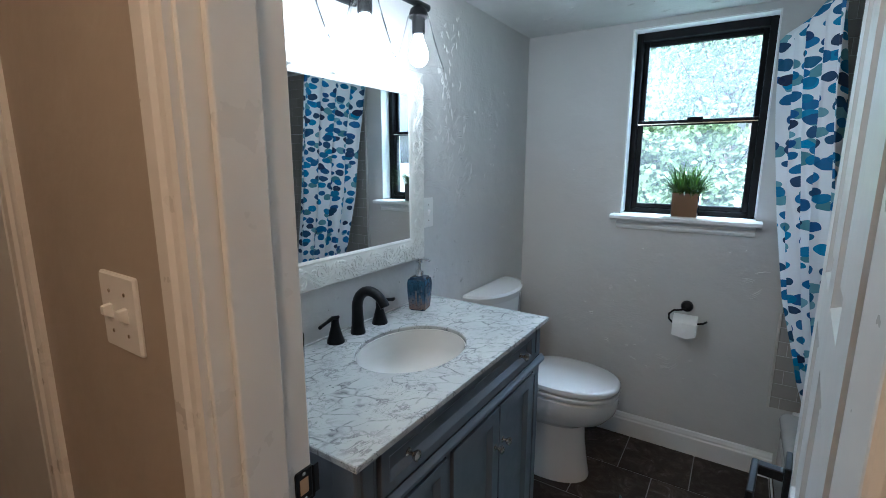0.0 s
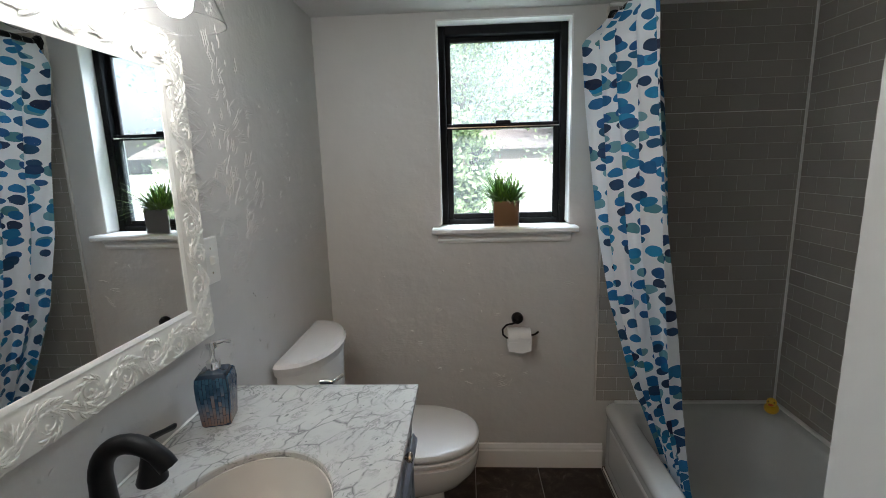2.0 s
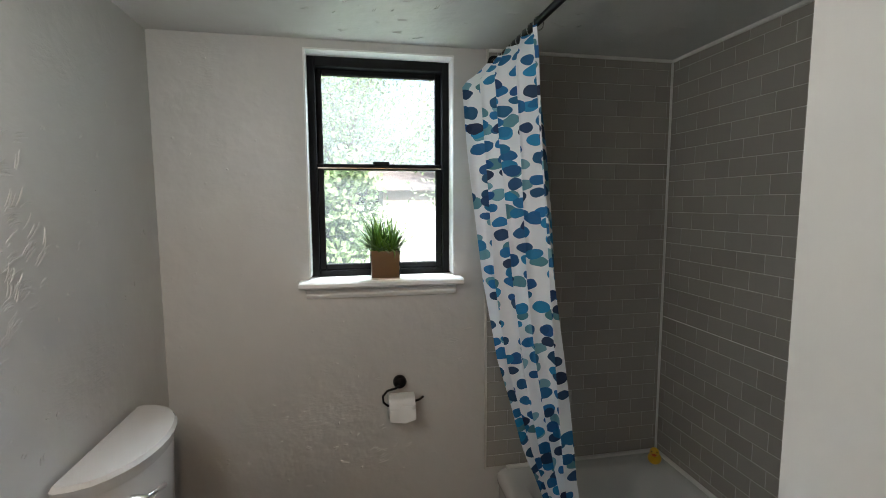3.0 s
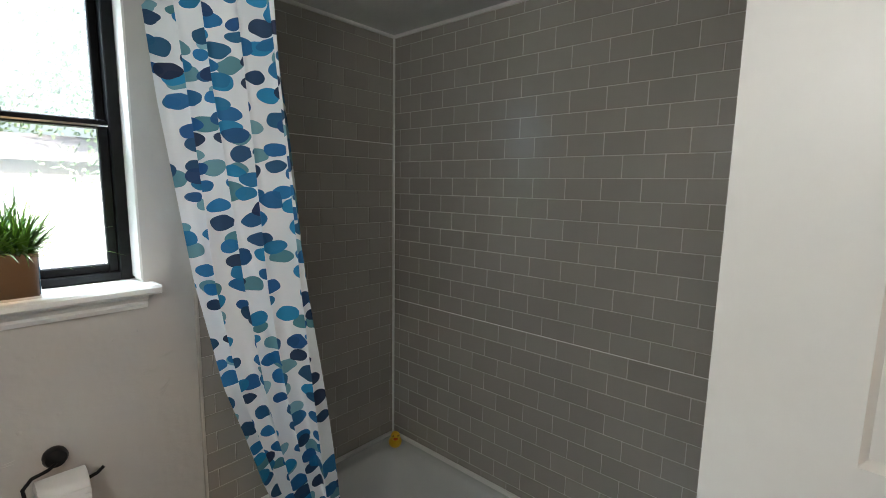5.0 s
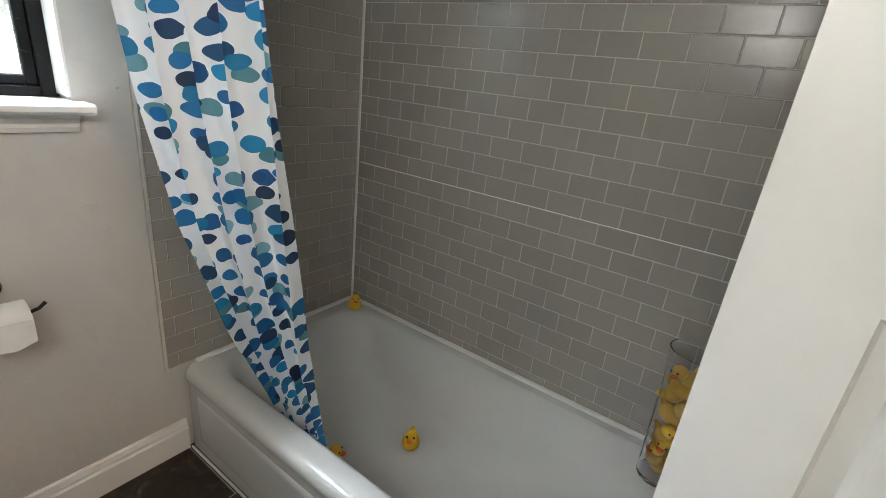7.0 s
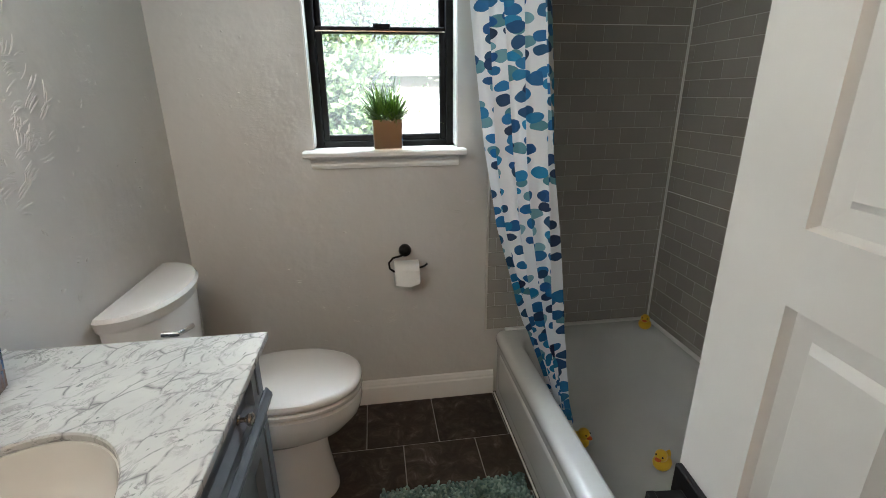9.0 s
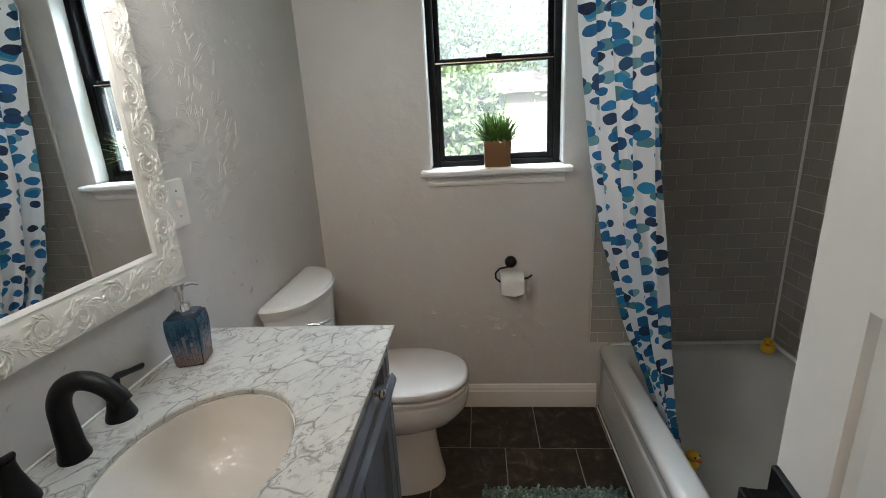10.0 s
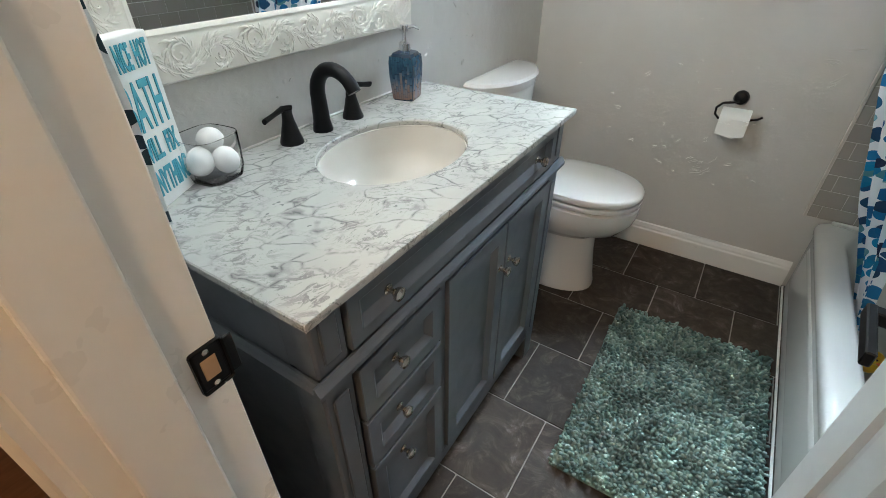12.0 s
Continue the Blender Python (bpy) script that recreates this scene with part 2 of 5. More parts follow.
def polka(name="printed_curtain_cloth", sparse=False):
    """White cloth printed with overlapping blue, navy and teal ovals, laid out along the cloth."""
    m = mat(name, (0.8, 0.82, 0.84), 0.7)
    n = Nodes(m)
    col = (0.86, 0.88, 0.905)
    for scale, shift, size, keep_at, inks in (
        ((11.0, 17.5, 1), (0.0, 0.0, 0), 0.33, 0.42, [(0.0, (0.192, 0.403, 0.492)), (0.45, (0.060, 0.216, 0.262)), (1.0, (0.240, 0.461, 0.558))]),
        ((12.5, 19.5, 1), (3.3, 7.1, 0), 0.335, 0.92, [(0.0, (0.004, 0.084, 0.270)), (0.35, (0.005, 0.180, 0.432)), (0.6, (0.005, 0.020, 0.070)), (0.85, (0.006, 0.240, 0.486))]),
        ((11.0, 17.5, 1), (9.2, 1.7, 0), 0.32, 0.34, [(0.0, (0.005, 0.022, 0.098)), (0.4, (0.005, 0.120, 0.315)), (0.75, (0.006, 0.198, 0.405)), (1.0, (0.005, 0.014, 0.061))]),
    ):
        if sparse:
            keep_at, inks = keep_at * 0.5, [(0.0, (0.01, 0.05, 0.07)), (1.0, (0.01, 0.03, 0.05))]
        c, mp = n.add("TexCoord"), n.add("Mapping")
        mp.inputs["Scale"].default_value, mp.inputs["Location"].default_value = scale, shift
        tilt = n.add("Mapping")
        tilt.inputs["Rotation"].default_value = (0, 0, -0.12)
        wob = n.add("TexNoise", Scale=16.0, Detail=1.0)
        off = n.add("VectorMath")
        off.operation = "MULTIPLY_ADD"
        n.link(c.outputs["UV"], wob.inputs["Vector"])
        n.link(wob.outputs["Color"], off.inputs[0])
        off.inputs[1].default_value = (0.035, 0.022, 0.0)
        n.link(c.outputs["UV"], off.inputs[2])
        n.link(off.outputs[0], tilt.inputs[0])
        n.link(tilt.outputs[0], mp.inputs[0])
        vor = n.add("TexVoronoi", Scale=1.0, Randomness=0.58)
        vor.voronoi_dimensions = "2D"
        n.link(mp.outputs[0], vor.inputs["Vector"])
        sep = n.add("SeparateColor")
        n.link(vor.outputs["Color"], sep.inputs[0])
        rad = n.math("ADD", n.math("MULTIPLY", sep.outputs[0], 0.16), size - 0.10)
        on = n.math("LESS_THAN", vor.outputs["Distance"], rad)
        keep = n.math("LESS_THAN", sep.outputs[2], keep_at)
        ink = n.ramp(sep.outputs[1], inks)
        col = n.mix(n.math("MULTIPLY", n.math("MULTIPLY", on, keep), 0.99), col, ink)
    n.colour(col)
    v = n.coord("UV")
    n.bump(n.noise(v, 900, 2), 0.1, 0.001)
    n.b.inputs["Subsurface Weight"].default_value = 0.0
    return m


def wood(name, colours, scale=(2, 22, 22)):
    m = mat(name, colours[0], 0.4)
    n = Nodes(m)
    v = n.coord("Object", scale)
    n.colour(n.ramp(n.noise(v, 3, 6, 0.6, 0.6), [(0.3, colours[0]), (0.7, colours[1])]))
    n.bump(n.noise(v, 12, 4), 0.15, 0.003)
    return m


def shag():
    m = mat("teal_chenille", (0.12, 0.24, 0.24), 1.0, 0.0, 0.02)
    n = Nodes(m)
    r = n.add("NewGeometry").outputs["Random Per Island"]
    v = n.coord()
    patch = n.noise(v, 9, 4)
    a = n.ramp(r, [(0.0, (0.14, 0.23, 0.22)), (0.5, (0.24, 0.34, 0.315)), (1.0, (0.36, 0.46, 0.42))])
    b = n.ramp(patch, [(0.36, g(0.48)), (0.64, g(1.3))])
    n.colour(n.mix(1.0, a, b, "MULTIPLY"))
    n.bump(n.noise(v, 420, 2), 0.2, 0.002)
    return m


def leaf(name, dark, light):
    m = mat(name, dark, 0.5)
    n = Nodes(m)
    r = n.add("NewGeometry").outputs["Random Per Island"]
    n.colour(n.mix(r, dark, light))
    return m


def mosaic():
    m = mat("blue_mosaic_glass", (0.05, 0.10, 0.18), 0.1)
    n = Nodes(m)
    r = n.add("NewGeometry").outputs["Random Per Island"]
    c = n.add("TexCoord")
    sep = n.add("SeparateXYZ")
    n.link(c.outputs["Generated"], sep.inputs[0])
    k = n.math("ADD", sep.outputs[2], n.math("MULTIPLY", n.math("SUBTRACT", r, 0.5), 0.5))
    n.colour(n.ramp(k, [(0.05, (0.24, 0.165, 0.14)), (0.33, (0.21, 0.20, 0.22)), (0.5, (0.08, 0.14, 0.22)), (0.75, (0.028, 0.07, 0.13)), (1.0, (0.05, 0.125, 0.20))]))
    n.b.inputs["Metallic"].default_value = 0.35
    return m


M_MARBLE, M_SLATE, M_TILE, M_TILE_JOINED = marble(), slate_tile(), glazed_tile(), glazed_tile(True)
M_FLOORGROUT, M_TILEGROUT = grout("floor_grout", (0.34, 0.31, 0.275)), grout("tile_grout", (0.62, 0.59, 0.54))
M_CURTAIN, M_RUG, M_MOSAIC = polka(), shag(), mosaic()
M_TOWEL = polka("dotted_towel_cloth", True)
M_WOODFLOOR = wood("brown_wood_floor", [(0.12, 0.055, 0.028), (0.20, 0.10, 0.055)], (22, 2, 22))
M_BARK = wood("grey_bark", [(0.08, 0.065, 0.05), (0.16, 0.13, 0.10)])
M_LEAF = leaf("green_tree_leaf", (0.07, 0.12, 0.05), (0.20, 0.27, 0.13))
M_GRASS = leaf("artificial_grass_blade", (0.025, 0.08, 0.008), (0.19, 0.33, 0.04))
M_LAWN = grout("lawn", (0.08, 0.13, 0.04))
M_FENCE = painted("white_fence_paint", (0.8, 0.8, 0.78), 0.6)
M_SHED = painted("tan_siding", (0.42, 0.36, 0.30), 0.7, 0.2)
M_ROOF = grout("grey_shingle", (0.16, 0.14, 0.13))

# ---- mesh helpers ----


def part(name, bm, material, parent=None, label="", smooth=False):
    """Link a bmesh as one mesh object, under a thing or part if given."""
    me = bpy.data.meshes.new(name)
    bm.to_mesh(me)
    bm.free()
    me.materials.append(material)
    if smooth:
        me.polygons.foreach_set("use_smooth", [True] * len(me.polygons))
        me.set_sharp_from_angle(angle=radians(40))
    ob = new(name, me)
    if parent is not None:
        ob.parent = parent
    if label:
        ob["label"] = label
    return ob


def thing(name, m, label, category, group="", kind=""):
    ob = new(name)
    ob.matrix_world = m if isinstance(m, Matrix) else pose(*m)
    ob.empty_display_size = 0.05
    return tagged(ob, label, category, group, kind)


def box(x0, x1, y0, y1, z0, z1, bevel=0.0, seg=2, bm=None):
    b = bmesh.new()
    r = bmesh.ops.create_cube(b, size=1)
    bmesh.ops.scale(b, vec=(x1 - x0, y1 - y0, z1 - z0), verts=r["verts"])
    bmesh.ops.translate(b, vec=((x0 + x1) / 2, (y0 + y1) / 2, (z0 + z1) / 2), verts=r["verts"])
    if bevel:
        bmesh.ops.bevel(b, geom=b.edges[:], offset=bevel, segments=seg, profile=0.5, affect="EDGES")
    if bm is None:
        return b
    join(bm, b)
    return bm


def join(bm, other, m=None):
    me = bpy.data.meshes.new("tmp")
    if m is not None:
        bmesh.ops.transform(other, matrix=m, verts=other.verts)
    other.to_mesh(me)
    other.free()
    bm.from_mesh(me)
    bpy.data.meshes.remove(me)
    return bm


def loft(rings, cap0=True, cap1=True, closed=True, bm=None):
    """Skin a run of rings of equal length."""
    b = bm or bmesh.new()
    vs = [[b.verts.new(p) for p in ring] for ring in rings]
    k = len(rings[0])
    for a, c in zip(vs, vs[1:]):
        for i in range(k if closed else k - 1):
            j = (i + 1) % k
            b.faces.new((a[i], a[j], c[j], c[i]))
    if cap0 and closed:
        b.faces.new(vs[0][::-1])
    if cap1 and closed:
        b.faces.new(vs[-1])
    bmesh.ops.recalc_face_normals(b, faces=b.faces[:])
    return b


def circle(r, z, n=24, cx=0.0, cy=0.0, ry=None):
    ry = r if ry is None else ry
    return [(cx + r * math.cos(2 * math.pi * i / n), cy + ry * math.sin(2 * math.pi * i / n), z) for i in range(n)]


def lathe(profile, n=24, cap0=True, cap1=True):
    return loft([circle(r, z, n) for r, z in profile], cap0, cap1)


def tube(points, radius, n=10, bm=None, flat=1.0):
    """A tube along points; radius is a number or one for each point."""
    pts = [Vector(p) for p in points]
    rad = [radius] * len(pts) if isinstance(radius, (int, float)) else radius
    rings, side = [], None
    for i, p in enumerate(pts):
        t = (pts[min(i + 1, len(pts) - 1)] - pts[max(i - 1, 0)]).normalized()
        if side is None:
            side = t.orthogonal().normalized()
        side = (side - t * side.dot(t)).normalized()
        up = t.cross(side)
        rings.append([p + rad[i] * (math.cos(2 * math.pi * k / n) * side + flat * math.sin(2 * math.pi * k / n) * up) for k in range(n)])
    return loft(rings, bm=bm)


def superellipse(cx, cy, rx, ry, z, n=40, p=2.0):
    out = []
    for i in range(n):
        a = 2 * math.pi * i / n
        c, s = math.cos(a), math.sin(a)
        out.append((cx + rx * math.copysign(abs(c) ** (2 / p), c), cy + ry * math.copysign(abs(s) ** (2 / p), s), z))
    return out


def ball(r, sx=1, sy=1, sz=1, at=(0, 0, 0), u=14, v=10):
    b = bmesh.new()
    bmesh.ops.create_uvsphere(b, u_segments=u, v_segments=v, radius=r)
    bmesh.ops.scale(b, vec=(sx, sy, sz), verts=b.verts)
    bmesh.ops.translate(b, vec=at, verts=b.verts)
    return b


def structure(ob, label, category):
    return tagged(ob, label, category, kind="structure")


def text_mesh(body, size, material, name, m, parent, stretch=1.0):
    """Letters from the built-in font as one thin mesh."""
    cu = bpy.data.curves.new("letters", "FONT")
    cu.body, cu.size, cu.extrude, cu.align_x, cu.resolution_u = body, size, 0.0008, "CENTER", 3
    cu.offset = 0.0013
    tmp = bpy.data.objects.new("letters", cu)
    scene.collection.objects.link(tmp)
    bpy.context.view_layer.update()
    me = bpy.data.meshes.new_from_object(tmp)
    bpy.data.objects.remove(tmp)
    me.materials.clear()
    me.materials.append(material)
    ob = new(name, me)
    ob.parent = parent
    ob.matrix_local = m @ Matrix.Diagonal((stretch, 1, 1, 1))
    return ob

# ---- large structure ----
W, CEIL = 2.026, 2.06          # tub wall, ceiling
DY, HY = -1.978, -2.10         # door wall: bathroom face and hall face
JL, JR, HEAD = 0.50, 1.092, 2.0  # door opening
WX0, WX1, WZ0, WZ1 = 0.515, 1.077, 1.165, 2.03  # window opening
TX, TZ = 1.214, 0.341          # tile field's edge and foot
OUT = 0.20                     # window wall's thickness


def fill(bm, x0, x1, y0, y1, z0, z1):
    return box(x0, x1, y0, y1, z0, z1, bm=bm)


structure(part("floor", box(-0.15, W + 0.15, HY, OUT, -0.12, -0.0005), M_FLOORGROUT), "dark slate bathroom tiles set in sandy grout", "floor")
structure(part("floor_hall", box(-1.6, 2.2, -3.75, HY, -0.12, 0.0), M_WOODFLOOR), "brown wooden hall floor", "floor")
structure(part("ceiling", box(-0.15, W + 0.15, HY, OUT, CEIL, CEIL + 0.12), M_CEIL), "grey hand-trowelled plaster ceiling", "ceiling")
structure(part("ceiling_hall", box(-1.6, 2.2, -3.75, HY - 0.002, 2.35, 2.45), M_CEIL), "plain plaster hall ceiling", "ceiling")
structure(part("wall_west", box(-0.15, 0, HY, OUT, 0, CEIL), M_WALL_MARKED), "grey plaster wall with trowel ridges behind the vanity", "wall")
structure(part("wall_east", box(W, W + 0.15, HY, OUT, 0, CEIL), M_WALL), "grey plaster wall behind the tub", "wall")
bm = bmesh.new()
fill(bm, 0.0, WX0, 0, OUT, 0, CEIL)
fill(bm, WX1, W, 0, OUT, 0, CEIL)
fill(bm, WX0, WX1, 0, OUT, 0, WZ0)
fill(bm, WX0, WX1, 0, OUT, WZ1, CEIL)
structure(part("wall_north", bm, M_WALL), "grey plaster wall with a deep window opening", "wall")
bm = bmesh.new()
fill(bm, 0.0, JL - 0.02, HY, DY, 0, CEIL)
fill(bm, JR + 0.02, W, HY, DY, 0, CEIL)
fill(bm, JL - 0.02, JR + 0.02, HY, DY, HEAD + 0.02, CEIL)
structure(part("wall_south", bm, M_WALL), "grey plaster wall with the doorway", "wall")
structure(part("wall_tub_end", box(1.27, W, DY, -1.515, 0, CEIL), M_WALL), "plain wall closing the foot of the tub", "wall")
bm = bmesh.new()
fill(bm, -0.05, JL - 0.075, HY - 0.012, HY - 0.001, 0, 2.35)
fill(bm, JR + 0.075, 2.2, HY - 0.012, HY - 0.001, 0, 2.35)
fill(bm, JL - 0.075, JR + 0.075, HY - 0.012, HY - 0.001, HEAD + 0.075, 2.35)
fill(bm, -1.6, -0.75, HY - 0.012, HY - 0.001, 0, 2.35)
fill(bm, -0.75, -0.05, HY - 0.012, HY - 0.001, 2.05, 2.35)
structure(part("wall_hall_north", bm, M_HALLWALL), "taupe painted hall wall beside the doorway", "wall")
structure(part("wall_hall_west", box(-1.72, -1.6, -3.75, HY, 0, 2.35), M_HALLWALL), "taupe painted hall wall", "wall")
structure(part("wall_hall_east", box(2.2, 2.32, -3.75, HY, 0, 2.35), M_HALLWALL), "taupe painted hall wall", "wall")
structure(part("wall_hall_south", box(-1.6, 2.2, -3.87, -3.75, 0, 2.35), M_HALLWALL), "taupe painted hall wall", "wall")

# a thin lining of bright paint in the window's reveal
bm = bmesh.new()
fill(bm, WX0, WX0 + 0.006, -0.002, 0.10, WZ0 + 0.02, WZ1)
fill(bm, WX1 - 0.006, WX1, -0.002, 0.10, WZ0 + 0.02, WZ1)
fill(bm, WX0 + 0.006, WX1 - 0.006, -0.002, 0.10, WZ1 - 0.006, WZ1)
structure(part("trim", bm, M_TRIM), "white painted lining of the window reveal", "window trim")


def profile_board(pts, length, axis="x"):
    """A moulding: profile pts in (depth, height) drawn along the given length."""
    return loft([[(s, d, h) for d, h in pts] for s in (0, length)])


BASE = [(0, 0), (-0.016, 0), (-0.016, 0.088), (-0.012, 0.095), (-0.012, 0.104), (-0.007, 0.119), (0, 0.124)]
ob = part("baseboard", profile_board(BASE, 1.038), M_TRIM)
ob.matrix_world = pose(0.215, 0, 0)
structure(ob, "white moulded baseboard under the window", "baseboard")
ob = part("baseboard", profile_board(BASE, 0.86), M_TRIM)
ob.matrix_world = pose(0, -0.09, 0, 0, 0, -90)
structure(ob, "white moulded baseboard behind the toilet", "baseboard")
structure(part("trim", box(1.2545, 1.262, -1.5, -0.017, 0.0, 0.009, 0.003), M_SILICONE), "pale sealant bead along the tub's foot", "trim")

# window: frame, sashes, panes, sill
win = structure(thing("window_1", (0, 0, 0), "", ""), "black single-hung window with two sashes", "window")
bm = bmesh.new()
F0, F1 = 0.075, 0.15
for x0, x1, z0, z1 in ((WX0, WX0 + 0.034, WZ0, WZ1), (WX1 - 0.034, WX1, WZ0, WZ1), (WX0 + 0.034, WX1 - 0.034, WZ1 - 0.042, WZ1), (WX0 + 0.034, WX1 - 0.034, WZ0, WZ0 + 0.035)):
    box(x0, x1, F0, F1, z0, z1, 0.003, 1, bm)
part("window_frame", bm, M_BLACK, win)


def sash(z0, z1, y, w):
    b = bmesh.new()
    x0, x1 = WX0 + 0.034, WX1 - 0.034
    for a in ((x0, x0 + w, z0, z1), (x1 - w, x1, z0, z1), (x0 + w, x1 - w, z0, z0 + w), (x0 + w, x1 - w, z1 - w, z1)):
        box(a[0], a[1], y, y + 0.022, a[2], a[3], 0.003, 1, b)
    s = part("sash", b, M_BLACK, win)
    p = part("pane", box(x0 + w, x1 - w, y + 0.009, y + 0.013, z0 + w, z1 - w), M_PANE, s)
    p.visible_shadow = False
    return s


sash(1.598, WZ1 - 0.042, 0.112, 0.022)
low = sash(WZ0 + 0.035, 1.622, 0.086, 0.024)
part("sash_lock", box(0.765, 0.83, 0.076, 0.092, 1.612, 1.632, 0.004, 2), M_BLACK, win, "black sash lock")
part("sash_rail", box(WX0 + 0.036, WX1 - 0.036, 0.082, 0.086, 1.602, 1.607), M_NICKEL, win, "grey metal strip on the meeting rail")
sill_pts = [(0.09, 0), (0.09, 0.024), (-0.070, 0.024), (-0.077, 0.018), (-0.077, 0.006), (-0.070, 0)]
bm = loft([[(x, d, 1.152 + h) for d, h in sill_pts] for x in (WX0, WX1)])
join(bm, loft([[(x, min(d, -0.001), 1.152 + h) for d, h in sill_pts] for x in (0.482, WX0)]))
join(bm, loft([[(x, min(d, -0.001), 1.152 + h) for d, h in sill_pts] for x in (WX1, 1.100)]))
part("window_sill", bm, M_TRIM, win, "white painted sill board")
ap = [(-0.001, 0), (-0.012, 0), (-0.018, 0.012), (-0.018, 0.020), (-0.028, 0.032), (-0.030, 0.046), (-0.001, 0.046)]
part("apron", loft([[(x, d, 1.105 + h) for d, h in ap] for x in (0.503, 1.080)]), M_TRIM, win, "white moulded apron under the sill")

# doorway: jambs, stops, casings, strike plate
frame_1 = structure(thing("door_frame", (0, 0, 0), "", ""), "white painted door frame with moulded casings", "door frame")
part("jamb", box(JL - 0.02, JL, HY - 0.012, DY + 0.006, 0, HEAD, 0.002, 1), M_JAMB, frame_1)
part("jamb", box(JR, JR + 0.02, HY - 0.012, DY + 0.006, 0, HEAD, 0.002, 1), M_JAMB, frame_1)
part("head_jamb", box(JL - 0.02, JR + 0.02, HY - 0.012, DY + 0.006, HEAD, HEAD + 0.02, 0.002, 1), M_JAMB, frame_1)
part("stop", box(JL, JL + 0.011, HY + 0.015, DY - 0.042, 0, HEAD, 0.003, 2), M_JAMB, frame_1)
part("stop", box(JR - 0.011, JR, HY + 0.015, DY - 0.042, 0, HEAD, 0.003, 2), M_JAMB, frame_1)
part("stop", box(JL + 0.011, JR - 0.011, HY + 0.015, DY - 0.042, HEAD - 0.011, HEAD, 0.003, 2), M_JAMB, frame_1)
CAS = [(0, 0), (0.010, 0), (0.013, 0.008), (0.013, 0.020), (0.018, 0.026), (0.018, 0.050), (0.012, 0.060), (0, 0.060)]


def casing(x, sign, face, out, top):
    """An upright casing that starts at x and grows sideways, on a wall face, out of the wall by the sign of out."""
    return loft([[(x + sign * w, face + out * d, z) for d, w in CAS] for z in (0, top)])


part("casing", casing(JL - 0.006, -1, HY - 0.012, -1, HEAD + 0.066), M_JAMB, frame_1)
part("casing", casing(JR + 0.006, 1, HY - 0.012, -1, HEAD + 0.066), M_JAMB, frame_1)
part("casing", box(JL - 0.006, JR + 0.006, HY - 0.030, HY - 0.012, HEAD + 0.006, HEAD + 0.066, 0.004, 2), M_JAMB, frame_1)
part("casing", casing(JL - 0.010, -1, DY, 0.7, HEAD + 0.05), M_TRIM, frame_1)
part("casing", casing(JR + 0.010, 1, DY, 0.7, HEAD + 0.05), M_TRIM, frame_1)
strike = part("strike_plate", box(JL, JL + 0.0018, -2.004, -1.970, 0.912, 0.968, 0.004, 2), M_BLACKMETAL, frame_1, "black latch strike plate")
bm = box(JL + 0.0005, JL + 0.0025, -1.970, -1.959, 0.916, 0.964, 0.001, 1)
part("strike_lip", bm, M_BLACKMETAL, strike)
part("latch_hole", box(JL + 0.0012, JL + 0.0024, -1.996, -1.980, 0.927, 0.953, 0.0008, 1), M_BAREWOOD, strike, "bare wood latch hole")
for z in (0.919, 0.961):
    b = lathe([(0.0035, 0), (0.0035, 0.001), (0.002, 0.0014)], 10)
    o = part("screw", b, M_NICKEL, strike)
    o.matrix_local = pose(JL + 0.0018, -1.988, z, 0, 90, 0)

# hall: the casing and leaf of a second doorway
hall_door = structure(thing("door_2", (0, 0, 0), "", ""), "white closed hall door in its casing", "door")
part("casing", casing(-0.05, -1, HY - 0.012, -1, 2.10), M_JAMB, hall_door)
part("leaf", box(-0.75, -0.11, HY - 0.030, HY - 0.004, 0.01, 2.05, 0.003, 1), M_DOOR, hall_door)

# ---- bathroom door, standing open ----


def panel_door(length, height, thick):
    """Leaf in local x 0..-length from the hinge, faces on y; panels sunk with raised fields."""
    b = bmesh.new()
    st, mid = 0.104, 0.080
    cols = [(-length + st, -length / 2 - mid / 2), (-length / 2 + mid / 2, -st)]
    rows = [(0.20, 0.80), (0.876, 1.171), (1.248, 1.86)]
    # rails and stiles as solid bars, so that each panel is a true recess
    for x0, x1 in ((-length, cols[0][0]), (cols[0][1], cols[1][0]), (cols[1][1], 0.0)):
        fill(b, x0, x1, 0, thick, 0, height)
    for z0, z1 in ((0, rows[0][0]), (rows[0][1], rows[1][0]), (rows[1][1], rows[2][0]), (rows[2][1], height)):
        for c0, c1 in cols:
            fill(b, c0, c1, 0, thick, z0, z1)
    return b, cols, rows


DL, DT = 0.581, 0.035
door = structure(thing("door_1", pose(JR - 0.004, DY + 0.012, 0.008, 0, 0, -95.4), "", ""), "white panelled bathroom door standing open", "door")
bm, cols, rows = panel_door(DL, 1.985, DT)
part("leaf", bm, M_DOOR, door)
for c0, c1 in cols:
    for z0, z1 in rows:
        b = bmesh.new()
        for face, s in ((0.0, 1), (DT, -1)):
            rings = []
            for inset, depth in ((0.0, 0.0), (0.005, 0.009), (0.026, 0.011), (0.034, 0.003)):
                y = face + s * (depth + 0.0005)
                rings.append([(c0 + inset, y, z0 + inset), (c1 - inset, y, z0 + inset), (c1 - inset, y, z1 - inset), (c0 + inset, y, z1 - inset)])
            loft(rings, cap0=False, bm=b)
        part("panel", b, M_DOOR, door)


